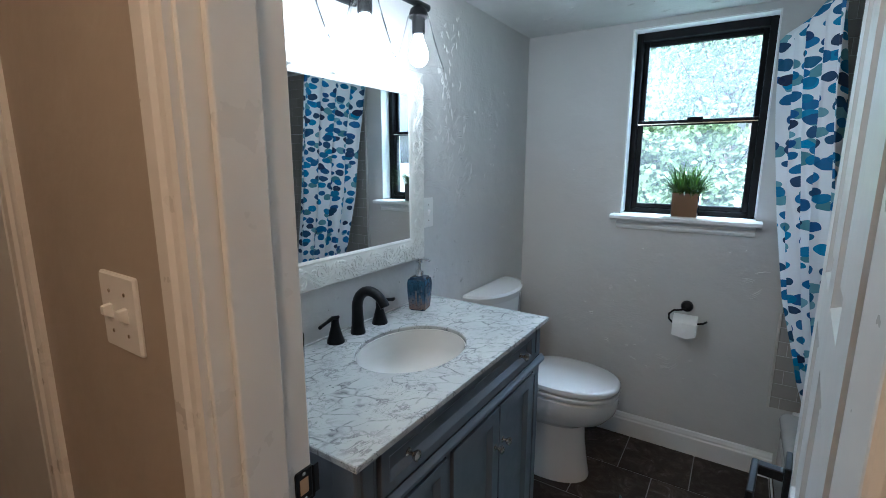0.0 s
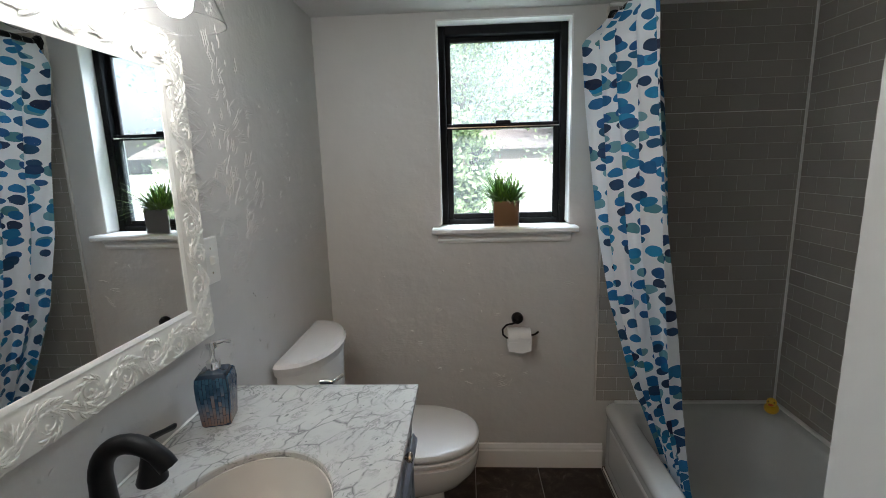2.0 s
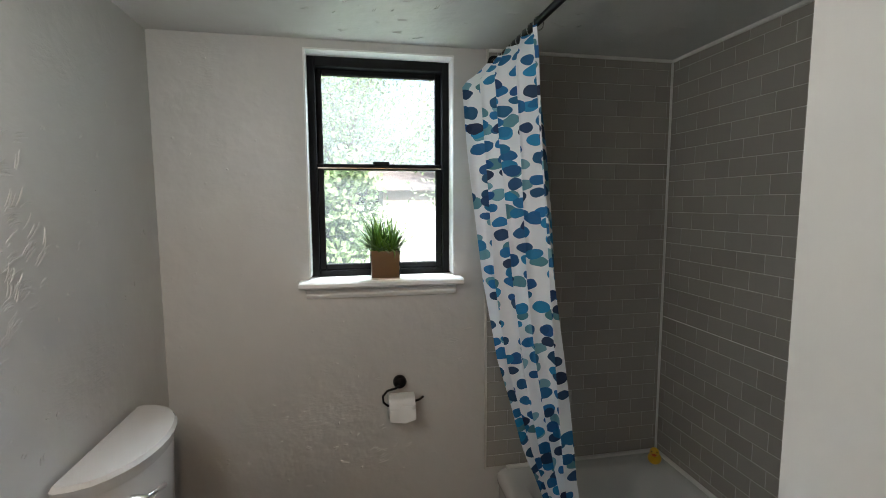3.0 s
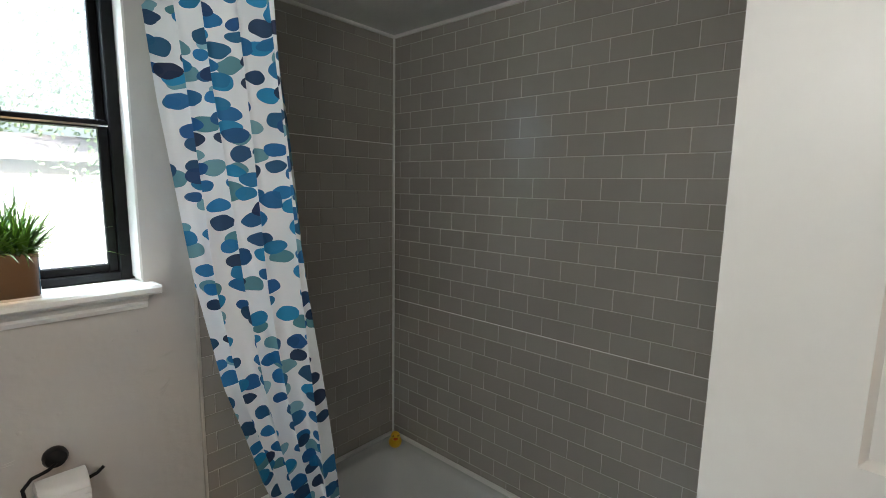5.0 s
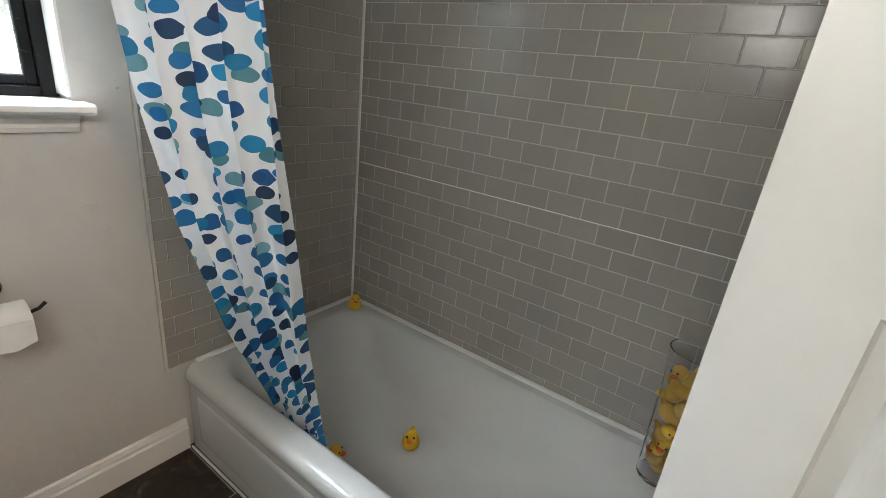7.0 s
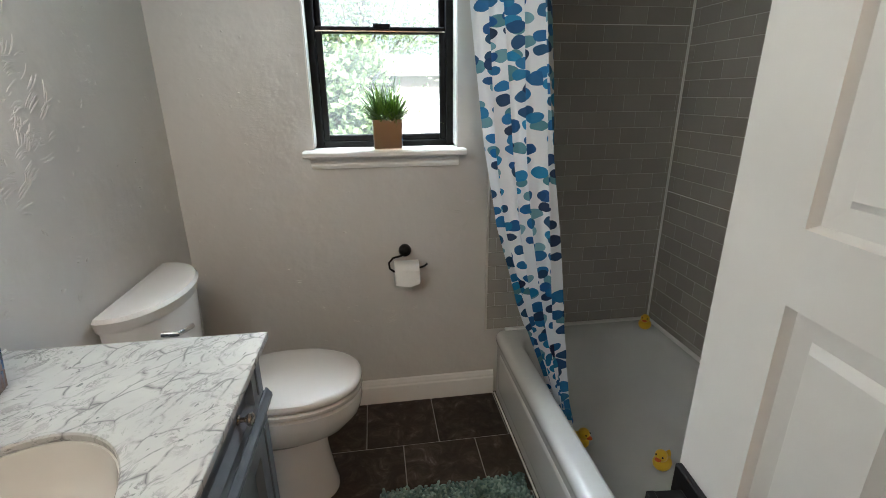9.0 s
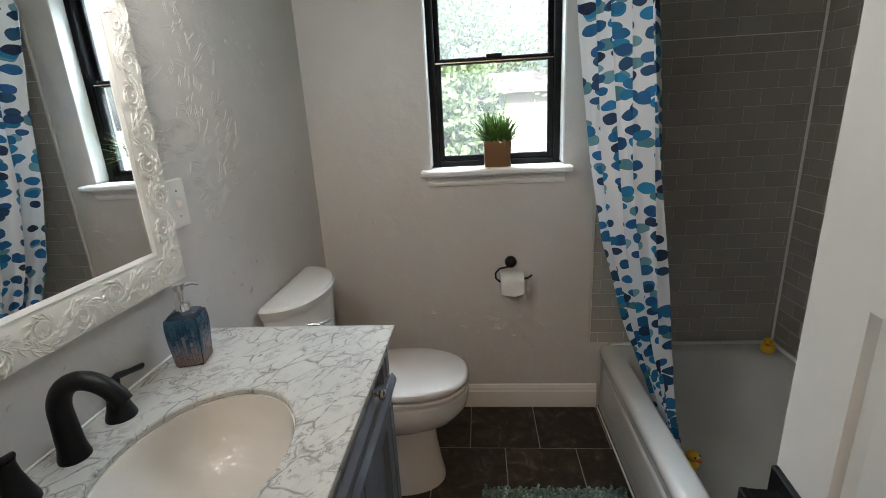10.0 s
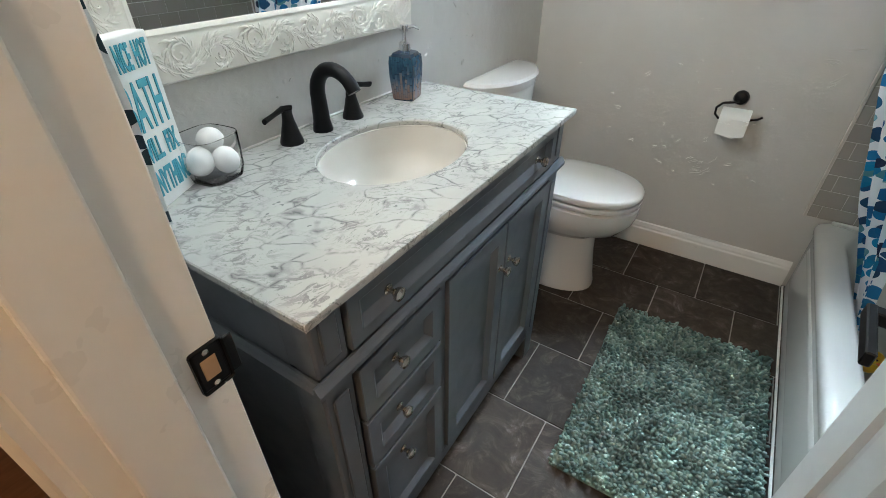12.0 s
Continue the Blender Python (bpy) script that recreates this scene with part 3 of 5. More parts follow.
def lever(parent, side):
    """Square rose with a flat lever; side +1 or -1 says which face it stands on."""
    y = DT if side > 0 else 0.0
    s = 1 if side > 0 else -1
    b = box(-DL + 0.004, -DL + 0.070, min(y, y + s * 0.010), max(y, y + s * 0.010), 0.817, 0.885, 0.002, 1)
    o = part("lever_handle", b, M_BLACKMETAL, parent, "matt black square lever handle")
    b = box(-DL + 0.027, -DL + 0.047, min(y + s * 0.010, y + s * 0.056), max(y + s * 0.010, y + s * 0.056), 0.842, 0.862, 0.002, 1)
    part("neck", b, M_BLACKMETAL, o)
    b = box(-DL + 0.027, -DL + 0.142, min(y + s * 0.048, y + s * 0.060), max(y + s * 0.048, y + s * 0.060), 0.841, 0.863, 0.002, 1)
    part("lever", b, M_BLACKMETAL, o)


lever(door, 1)
lever(door, -1)
part("latch_plate", box(-DL - 0.0012, -DL, 0.006, DT - 0.006, 0.820, 0.882, 0.0005, 1), M_BLACKMETAL, door, "black latch plate on the edge")
for z in (0.2, 1.0, 1.78):
    o = part("hinge", lathe([(0.006, -0.045), (0.006, 0.045), (0.003, 0.05)], 10), M_BLACKMETAL, door, "black barrel hinge")
    o.matrix_local = pose(0.004, -0.004, z)

# ---- tiled tub surround: backing sheets; the tiles themselves come last ----
back_e = structure(part("tile_wall_east", box(W - 0.006, W - 0.0005, -1.515, -0.008, TZ, CEIL), M_TILEGROUT), "grey glazed subway tile wall beside the tub", "tile wall")
back_n = structure(part("tile_wall_north", box(TX, W, -0.006, -0.0005, TZ, CEIL), M_TILEGROUT), "grey glazed subway tile wall at the tub's head", "tile wall")
structure(part("trim", box(W - 0.016, W - 0.006, -0.016, -0.006, TZ, CEIL - 0.012, 0.005, 2), M_SILICONE), "white sealant bead in the tiled corner", "trim")
structure(part("trim", box(TX, W - 0.006, -0.018, -0.006, CEIL - 0.012, CEIL, 0.004, 2), M_SILICONE), "white sealant bead under the ceiling", "trim")
structure(part("trim", box(W - 0.018, W - 0.006, -1.51, -0.018, CEIL - 0.012, CEIL, 0.004, 2), M_SILICONE), "white sealant bead under the ceiling", "trim")
structure(part("trim", box(TX - 0.010, TX, -0.013, -0.0005, TZ, CEIL, 0.003, 2), M_TILEGROUT), "metal-grey edge strip of the tiles", "trim")

# ---- bathtub ----
tub = thing("bathtub", (1.255, -1.505, 0), "white enamelled alcove bathtub with rolled rim", "bathtub")
TW, TL, TH = W - 0.008 - 1.255, 1.497, 0.339


def rrect(x0, x1, y0, y1, z, r, n=8):
    out = []
    for cx, cy, a0 in ((x1 - r, y1 - r, 0), (x0 + r, y1 - r, 90), (x0 + r, y0 + r, 180), (x1 - r, y0 + r, 270)):
        for i in range(n + 1):
            a = radians(a0 + 90 * i / n)
            out.append((cx + r * math.cos(a), cy + r * math.sin(a), z))
    return out


rings = []
for inset, z, r in ((0.012, 0.0, 0.01), (0.012, 0.020, 0.01), (0.012, TH - 0.075, 0.012), (0.004, TH - 0.050, 0.015), (0.0, TH - 0.030, 0.02), (0.004, TH - 0.012, 0.025), (0.015, TH - 0.002, 0.03), (0.03, TH, 0.04)):
    rings.append(rrect(inset, TW, 0.0, TL, z, r))
for dx0, dx1, dy0, dy1, z, r in ((0.075, 0.045, 0.09, 0.060, TH, 0.11), (0.090, 0.055, 0.10, 0.072, TH - 0.010, 0.12), (0.100, 0.064, 0.115, 0.085, TH - 0.040, 0.13),
                                 (0.118, 0.082, 0.15, 0.13, TH - 0.16, 0.14), (0.14, 0.10, 0.19, 0.19, TH - 0.25, 0.15), (0.18, 0.14, 0.25, 0.26, TH - 0.285, 0.15), (0.25, 0.22, 0.4, 0.4, TH - 0.292, 0.10)):
    rings.append(rrect(dx0, TW - dx1, dy0, TL - dy1, z, r))
part("basin", loft(rings), M_TUB, tub, smooth=True)
part("apron_panel", loft([[(x, a, b) for a, b in ((0.06 + i, 0.055 + i), (TL - 0.06 - i, 0.055 + i), (TL - 0.06 - i, 0.245 - i), (0.06 + i, 0.245 - i))] for x, i in ((0.013, 0.0), (0.006, 0.012), (0.005, 0.020))]), M_TUB, tub, "raised panel of the apron", smooth=True)
structure(part("trim", box(W - 0.024, W - 0.004, -1.5, -0.02, TH - 0.004, TH + 0.010, 0.005, 2), M_SILICONE), "white sealant bead along the tub", "trim")
structure(part("trim", box(1.30, W - 0.024, -0.024, -0.004, TH - 0.004, TH + 0.010, 0.005, 2), M_SILICONE), "white sealant bead at the tub's head", "trim")

# ---- vanity ----
VY0, VY1, VX = -1.859, -0.945, 0.478   # near end, far end, front
van = thing("vanity_cabinet", (0, 0, 0), "slate blue painted vanity with drawers and doors", "vanity cabinet")
bm = box(0.004, VX - 0.012, VY0 + 0.010, VY1 - 0.010, 0.105, 0.730)
fill(bm, 0.004, 0.03, VY0 + 0.010, VY1 - 0.010, 0.730, 0.886)
fill(bm, VX - 0.030, VX - 0.012, VY0 + 0.010, VY1 - 0.010, 0.730, 0.886)
fill(bm, 0.03, VX - 0.030, VY0 + 0.010, VY0 + 0.030, 0.730, 0.886)
fill(bm, 0.03, VX - 0.030, VY1 - 0.030, VY1 - 0.010, 0.730, 0.886)
part("carcass", bm, M_VANITY, van)
for y0, y1 in ((VY0, VY0 + 0.062), (VY1 - 0.062, VY1)):
    part("corner_post", box(VX - 0.062, VX, y0, y1, 0.0, 0.736, 0.004, 1), M_VANITY, van)
    part("corner_post", box(VX - 0.062, VX, y0, y1, 0.764, 0.884, 0.004, 1), M_VANITY, van)
    part("post_fillet", box(VX, VX + 0.004, y0 + 0.014, y1 - 0.014, 0.15, 0.705, 0.003, 1), M_VANITY, van)
    part("post_fillet", box(VX, VX + 0.004, y0 + 0.014, y1 - 0.014, 0.785, 0.870, 0.003, 1), M_VANITY, van)
    part("leg", box(0.006, 0.066, y0, y1, 0.0, 0.11, 0.004, 1), M_VANITY, van)
MO = [(0, 0), (0.005, 0.0), (0.009, 0.006), (0.013, 0.010), (0.013, 0.019), (0.008, 0.025), (0.004, 0.032), (0, 0.032)]
bm = loft([[(VX + d, y, 0.732 + h) for d, h in MO] for y in (VY0 - 0.013, VY1 + 0.013)])
part("moulding", bm, M_VANITY, van)
for y, s in ((VY0, -1), (VY1, 1)):
    part("moulding", loft([[(x, y + s * d, 0.732 + h) for d, h in MO] for x in (0.004, VX)]), M_VANITY, van)
    part("side_panel", box(0.004, VX - 0.060, min(y - s * 0.001, y - s * 0.010), max(y - s * 0.001, y - s * 0.010), 0.0, 0.885), M_VANITY, van)
part("bottom_rail", box(VX - 0.030, VX - 0.002, VY0 + 0.062, VY1 - 0.062, 0.105, 0.150, 0.003, 1), M_VANITY, van)


def shaker(name, y0, y1, z0, z1, rail=0.030):
    """A front with a sunk flat field and a bevelled inner edge."""
    x = VX - 0.012
    rings = [[(x + d, y0 + i, z0 + i), (x + d, y1 - i, z0 + i), (x + d, y1 - i, z1 - i), (x + d, y0 + i, z1 - i)] for d, i in ((0.0, 0.0), (0.0165, 0.0), (0.018, 0.0015), (0.018, rail), (0.0165, rail + 0.002), (0.006, rail + 0.014), (0.0055, rail + 0.016))]
    b = loft(rings)
    return part(name, b, M_VANITY, van)


def knob(parent, y, z):
    b = lathe([(0.010, 0.0), (0.010, 0.002), (0.005, 0.004), (0.0045, 0.012), (0.009, 0.016), (0.0125, 0.021), (0.0120, 0.026), (0.007, 0.029), (0.001, 0.030)], 20)
    o = part("knob", b, M_NICKEL, parent, "brushed nickel knob", smooth=True)
    o.matrix_local = pose(VX + 0.004, y, z, 0, 90, 0)
    return o


d = shaker("drawer_front", VY0 + 0.066, VY1 - 0.066, 0.772, 0.878, 0.024)
for y in (-1.692, -1.104):
    o = knob(d, y, 0.815)
    o.location.x -= 0.010
for z0, z1, kz in ((0.590, 0.722, 0.655), (0.445, 0.580, 0.512), (0.160, 0.435, 0.366)):
    d = shaker("drawer_front", VY0 + 0.070, -1.555, z0, z1)
    o = knob(d, -1.690, kz)
    o.location.x -= 0.010
part("divider", box(VX - 0.012, VX - 0.002, -1.548, -1.530, 0.150, 0.730), M_VANITY, van)
d = shaker("cabinet_door", -1.525, -1.270, 0.160, 0.722, 0.040)
knob(d, -1.292, 0.602)
d = shaker("cabinet_door", -1.264, VY1 - 0.066, 0.160, 0.722, 0.040)
knob(d, -1.242, 0.602)

# marble top with the oval cut-out
CX, CY, RX, RY = 0.258, -1.390, 0.144, 0.184
top = thing("marble_countertop", (0, 0, 0), "white marble vanity top with grey veins", "countertop")
N = 64
x0, x1, y0, y1 = 0.002, 0.499, -1.875, -0.929


def rim(s):
    """The point where the ray from the bowl's middle leaves the slab."""
    a = 2 * math.pi * s / N
    c, q = math.cos(a), math.sin(a)
    k = min(((x1 - CX) / c if c > 0 else (x0 - CX) / c) if abs(c) > 1e-9 else 9, ((y1 - CY) / q if q > 0 else (y0 - CY) / q) if abs(q) > 1e-9 else 9)
    return CX + k * c, CY + k * q


outer = [rim(i) for i in range(N)]
for cx, cy in ((x0, y0), (x0, y1), (x1, y0), (x1, y1)):
    j = min(range(N), key=lambda i: (outer[i][0] - cx) ** 2 + (outer[i][1] - cy) ** 2)
    outer[j] = (cx, cy)
inner = [(CX + RX * math.cos(2 * math.pi * i / N), CY + RY * math.sin(2 * math.pi * i / N)) for i in range(N)]


def grow(pts, k):
    return [(CX + (x - CX) * k, CY + (y - CY) * k) for x, y in pts]


rings = [[(x, y, z) for x, y in p] for p, z in ((inner, 0.887), (outer, 0.887), (outer, 0.898), (grow(outer, 0.996), 0.900), (grow(inner, 1.015), 0.900), (inner, 0.897), (inner, 0.887))]
part("slab", loft(rings, False, False), M_MARBLE, top)
part("caulk_strip", box(0.0005, 0.006, y0, y1, 0.9002, 0.905, 0.002, 1), M_SILICONE, top, "white caulk along the wall")
rings = [[(CX + RX * k * math.cos(2 * math.pi * i / 40), CY + RY * k * math.sin(2 * math.pi * i / 40), z) for i in range(40)] for k, z in ((1.06, 0.8865), (0.985, 0.8865), (0.96, 0.866), (0.92, 0.830), (0.82, 0.800), (0.60, 0.780), (0.28, 0.771), (0.12, 0.769))]
basin = thing("sink_basin", (0, 0, 0), "biscuit ceramic undermount oval sink", "sink")
part("bowl", loft(rings, False, True), M_SINK, basin, smooth=True)
o = part("drain", lathe([(0.031, 0.0), (0.031, 0.004), (0.024, 0.006), (0.022, 0.012), (0.004, 0.014)], 24), M_BLACKMETAL, basin, "black pop-up drain", smooth=True)
o.matrix_local = pose(0.199, -1.400, 0.770)

# ---- faucet ----
fau = thing("faucet", (-0.008, 0.012, 0.900), "matt black widespread faucet with two levers", "faucet")
arc = [(0.062, -1.41, 0.0), (0.062, -1.41, 0.004), (0.062, -1.41, 0.024)]
arc += [(0.062 + 0.060 * (1 - math.cos(a)) - 0.006 * math.sin(a), -1.41, 0.074 + 0.068 * math.sin(a)) for a in [math.pi * i / 14 * 0.86 for i in range(15)]]
rad = [0.0235, 0.0235, 0.0195] + [0.0172 - 0.0036 * i / 14 + (0.0012 if i > 12 else 0) for i in range(15)]
part("spout", tube(arc, rad, 16), M_BLACKMETAL, fau, smooth=True)
for y, s in ((-1.502, -1), (-1.305, 1)):
    b = loft([circle(r, z, 18) for r, z in ((0.026, 0), (0.026, 0.004), (0.020, 0.022), (0.013, 0.050), (0.011, 0.066), (0.012, 0.072))])
    h = part("handle_base", b, M_BLACKMETAL, fau, smooth=True)
    h.matrix_local = pose(0.060, y, 0)
    b = tube([(0.0, -s * 0.010, 0.072), (0.0, s * 0.012, 0.076), (0.004, s * 0.038, 0.071), (0.007, s * 0.064, 0.066)], [0.010, 0.010, 0.008, 0.009], 12, flat=0.6)
    part("lever", b, M_BLACKMETAL, h, smooth=True)

# ---- framed mirror ----
MY0, MY1, MZ0, MZ1, MF = -1.805, -1.003, 1.068, 1.732, 0.085
mir = thing("wall_mirror", (0.0, 0, 0), "wall mirror in an ivory carved scrollwork frame", "mirror")
part("mirror_glass", box(0.017, 0.0255, MY0 + MF - 0.006, MY1 - MF + 0.006, MZ0 + MF - 0.006, MZ1 - MF + 0.006), M_MIRROR, mir, "clear silvered glass")
part("backing", box(0.001, 0.012, MY0 + 0.01, MY1 - 0.01, MZ0 + 0.01, MZ1 - 0.01), M_FRAME, mir)


def frame_bar(y0, z0, y1, z1):
    """One mitred bar from outer corner to outer corner, with a domed section and a beaded inner lip."""
    a, b = Vector((0, y0, z0)), Vector((0, y1, z1))
    t = (b - a).normalized()
    q = Vector((0, -t.z, t.y))
    prof = [(0.0, 0.002), (0.0, 0.026), (0.004, 0.031), (0.020, 0.0325), (0.050, 0.0320), (0.071, 0.0290), (0.073, 0.0285), (0.077, 0.0300), (0.081, 0.0285), (MF, 0.0268), (MF, 0.004)]
    return loft([[Vector((h, 0, 0)) + e + q * w + t * (w * s) for w, h in prof] for e, s in ((a, 1), (b, -1))])


def scrollwork(bm, a, t, q, length, rng):
    """An acanthus vine that waves along the bar: a scroll in every bend, with fans of curved leaf ridges around it."""
    mid, amp, low, high = 0.037, 0.019, 0.003, 0.071
    bends = max(3, round((length - 0.05) / 0.072))
    step = (length - 0.05) / bends

    def wave(u):
        return a + t * (0.025 + u * step) + q * (mid + amp * math.sin(math.pi * u))

    def ridge(p, ang, bend, ln, wd):
        """A curved, tapering ridge; it is cut short at the edges of the bar."""
        pts, rad = [], []
        for k in range(7):
            off = (p - a).dot(q)
            if not low < off < high:
                break
            pts.append(p + Vector((0.0014 * math.sin(math.pi * k / 6), 0, 0)))
            rad.append(max(0.0005, wd * (0.55, 0.9, 1.0, 0.95, 0.8, 0.55, 0.15)[k]))
            p = p + (t * math.cos(ang) + q * math.sin(ang)) * ln / 6
            ang += bend / 6
        if len(pts) > 2:
            rad[-1] = 0.0005
            tube(pts, rad, 6, bm, 1.1)

    for e in (-0.0042, 0.0, 0.0042):
        tube([wave(k / 10) + q * (e * math.cos(0.3 * k)) for k in range(bends * 10 + 1)], 0.0024, 6, bm, 0.9)
    for k in range(bends):
        up = 1 if k % 2 == 0 else -1
        c = a + t * (0.025 + (k + 0.5) * step) + q * (mid - up * 0.006)
        size = rng.uniform(0.0185, 0.0215)
        start = rng.uniform(-0.25, 0.25) + (math.pi if up > 0 else 0)
        turn = -up
        pts, rad = [], []
        for i in range(20):
            f = i / 19
            ang = start + turn * f * 6.6
            r = size * (1 - 0.85 * f)
            pts.append(c + t * (r * math.cos(ang)) + q * (r * math.sin(ang)) + Vector((0.0016 * f, 0, 0)))
            rad.append(0.0027 - 0.0009 * f)
        tube(pts, rad, 6, bm, 0.9)
        join(bm, ball(0.0028, 1, 1, 1, pts[-1], 8, 6))
        for m in range(9):
            ang = start + turn * (0.15 + 0.58 * m)
            p = c + (t * math.cos(ang) + q * math.sin(ang)) * size * (0.96 - 0.02 * m)
            for n in range(2):
                ridge(p, ang + turn * (0.50 + 0.6 * n), turn * rng.uniform(1.2, 2.2), rng.uniform(0.016, 0.026), rng.uniform(0.0018, 0.0027))
        for m in range(5):
            ang = start + turn * (2.2 + 0.8 * m)
            p = c + (t * math.cos(ang) + q * math.sin(ang)) * size * 0.52
            ridge(p, ang + turn * 1.2, turn * 1.3, 0.010, 0.0014)
        for m in range(10):
            u = k + (m + rng.uniform(0.1, 0.9)) / 10
            side = 1 if m % 2 == 0 else -1
            slope = math.atan2(amp * math.pi * math.cos(math.pi * u), step)
            for n in range(2):
                ridge(wave(u) + q * side * 0.004, slope + side * (0.35 + 0.35 * n), -side * rng.uniform(0.4, 1.6), rng.uniform(0.018, 0.030), rng.uniform(0.0017, 0.0025))


rng = random.Random(4)
corners = [(MY0, MZ0), (MY1, MZ0), (MY1, MZ1), (MY0, MZ1)]
for i in range(4):
    (ya, za), (yb, zb) = corners[i], corners[(i + 1) % 4]
    bar = part("frame_bar", frame_bar(ya, za, yb, zb), M_FRAME, mir, smooth=True)
    a, b = Vector((0.0315, ya, za)), Vector((0.0315, yb, zb))
    length = (b - a).length
    t = (b - a) / length
    bm = bmesh.new()
    scrollwork(bm, a, t, Vector((0, -t.z, t.y)), length, rng)
    part("carving", bm, M_FRAME, bar, "raised leaf and scroll carving", smooth=True)

# ---- vanity light ----
lite = thing("vanity_light", (0, 0, 0), "black three-bulb vanity light with clear glass shades", "wall lamp")
part("backplate", box(0.001, 0.022, -1.50, -1.32, 1.865, 1.965, 0.008, 3), M_BLACKMETAL, lite)
part("arm", tube([(0.02, -1.41, 1.915), (0.07, -1.41, 1.912), (0.10, -1.41, 1.900)], 0.010, 12), M_BLACKMETAL, lite, smooth=True)
part("bar", tube([(0.13, -1.70, 1.895), (0.13, -1.12, 1.895)], 0.011, 14), M_BLACKMETAL, lite, smooth=True)
part("arm", tube([(0.095, -1.41, 1.902), (0.13, -1.41, 1.896)], 0.010, 12), M_BLACKMETAL, lite, smooth=True)
for bx, by, bz in BULBS:
    s = part("socket", lathe([(0.012, 0.145), (0.024, 0.135), (0.030, 0.118), (0.030, 0.110), (0.020, 0.108), (0.020, 0.066), (0.016, 0.062)], 20), M_BLACKMETAL, lite, "black socket cup", smooth=True)
    s.matrix_local = pose(bx, by, bz)
    b = part("bulb", lathe([(0.013, 0.066), (0.016, 0.048), (0.027, 0.020), (0.030, 0.0), (0.026, -0.018), (0.012, -0.030), (0.001, -0.032)], 20), M_BULB, s, "lit white bulb", smooth=True)
    b.visible_shadow = False
    prof = [(0.026, 0.118), (0.034, 0.112), (0.044, 0.070), (0.062, 0.010), (0.078, -0.036), (0.080, -0.042)]
    prof += [(r - 0.0022, z) for r, z in prof[::-1]]
    sh = part("shade", loft([circle(r, z, 36) for r, z in prof], False, False), M_GLASS, s, "clear bell-shaped glass shade", smooth=True)
    sh.visible_shadow = False

# ---- toilet ----
toi = thing("toilet", (0.0, -0.455, 0), "white two-piece toilet with its lid down", "toilet")


def egg(cx, back, front, half, z, n=40):
    """An oval that is blunter behind than in front."""
    out = []
    for i in range(n):
        a = 2 * math.pi * i / n
        c, s = math.cos(a), math.sin(a)
        out.append((cx + (front if c > 0 else back) * (abs(c) ** (0.95 if c > 0 else 0.7)) * (1 if c > 0 else -1), half * math.copysign(abs(s) ** 0.9, s), z * 1.042))
    return out


rings = [egg(0.36, 0.22, 0.192, 0.118, 0.0), egg(0.36, 0.22, 0.192, 0.118, 0.012), egg(0.36, 0.215, 0.182, 0.106, 0.06), egg(0.36, 0.21, 0.166, 0.093, 0.17), egg(0.362, 0.20, 0.160, 0.091, 0.245),
         egg(0.375, 0.20, 0.180, 0.112, 0.268), egg(0.405, 0.20, 0.212, 0.147, 0.298), egg(0.425, 0.205, 0.225, 0.164, 0.338), egg(0.43, 0.21, 0.229, 0.172, 0.370), egg(0.43, 0.21, 0.229, 0.172, 0.400), egg(0.43, 0.205, 0.222, 0.165, 0.407)]
part("bowl", loft(rings), M_CERAMIC, toi, smooth=True)
part("seat", loft([egg(0.43, 0.19, 0.213, 0.158, 0.4075), egg(0.43, 0.19, 0.213, 0.158, 0.413), egg(0.43, 0.205, 0.230, 0.175, 0.414), egg(0.43, 0.206, 0.232, 0.177, 0.418), egg(0.43, 0.206, 0.232, 0.177, 0.427), egg(0.43, 0.204, 0.228, 0.173, 0.431), egg(0.43, 0.19, 0.214, 0.160, 0.432)]), M_CERAMIC, toi, smooth=True)
part("lid", loft([egg(0.43, 0.19, 0.212, 0.158, 0.4325), egg(0.43, 0.19, 0.212, 0.158, 0.437), egg(0.43, 0.205, 0.229, 0.174, 0.438), egg(0.43, 0.206, 0.232, 0.177, 0.442), egg(0.43, 0.206, 0.232, 0.177, 0.453), egg(0.43, 0.203, 0.227, 0.173, 0.460), egg(0.43, 0.195, 0.217, 0.163, 0.4635), egg(0.43, 0.15, 0.17, 0.12, 0.4655)]), M_CERAMIC, toi, smooth=True)


def tank_ring(front, half, z, back=0.014):
    """Flat at the wall, bowed in front."""
    out = [(back, -half * 0.97 - 0.012, z), (back, half * 0.97 - 0.012, z)]
    for i in range(17):
        a = math.pi * (0.5 - i / 16)
        out.append((back + 0.014 + (front - back - 0.014) * math.cos(a) ** 0.9, half * math.sin(a) - 0.012, z))
    return out


part("tank", loft([tank_ring(0.142, 0.180, 0.385), tank_ring(0.150, 0.188, 0.40), tank_ring(0.166, 0.210, 0.795)]), M_CERAMIC, toi, smooth=True)
part("tank_lid", loft([tank_ring(0.169, 0.214, 0.796, 0.010), tank_ring(0.177, 0.222, 0.827, 0.008), tank_ring(0.177, 0.222, 0.827, 0.008), tank_ring(0.169, 0.214, 0.838, 0.012), tank_ring(0.145, 0.185, 0.842, 0.03)]), M_CERAMIC, toi, smooth=True)
o = part("flush_lever", tube([(0.085, -0.145, 0.7430), (0.150, -0.145, 0.7430), (0.168, -0.142, 0.7410), (0.178, -0.115, 0.7380), (0.184, -0.080, 0.7330)], [0.012, 0.010, 0.008, 0.007, 0.008], 10), M_CHROME, toi, "chrome flush lever", smooth=True)
o = part("seat_hinge", box(0.222, 0.245, -0.075, -0.045, 0.424, 0.470, 0.005, 2), M_CERAMIC, toi)
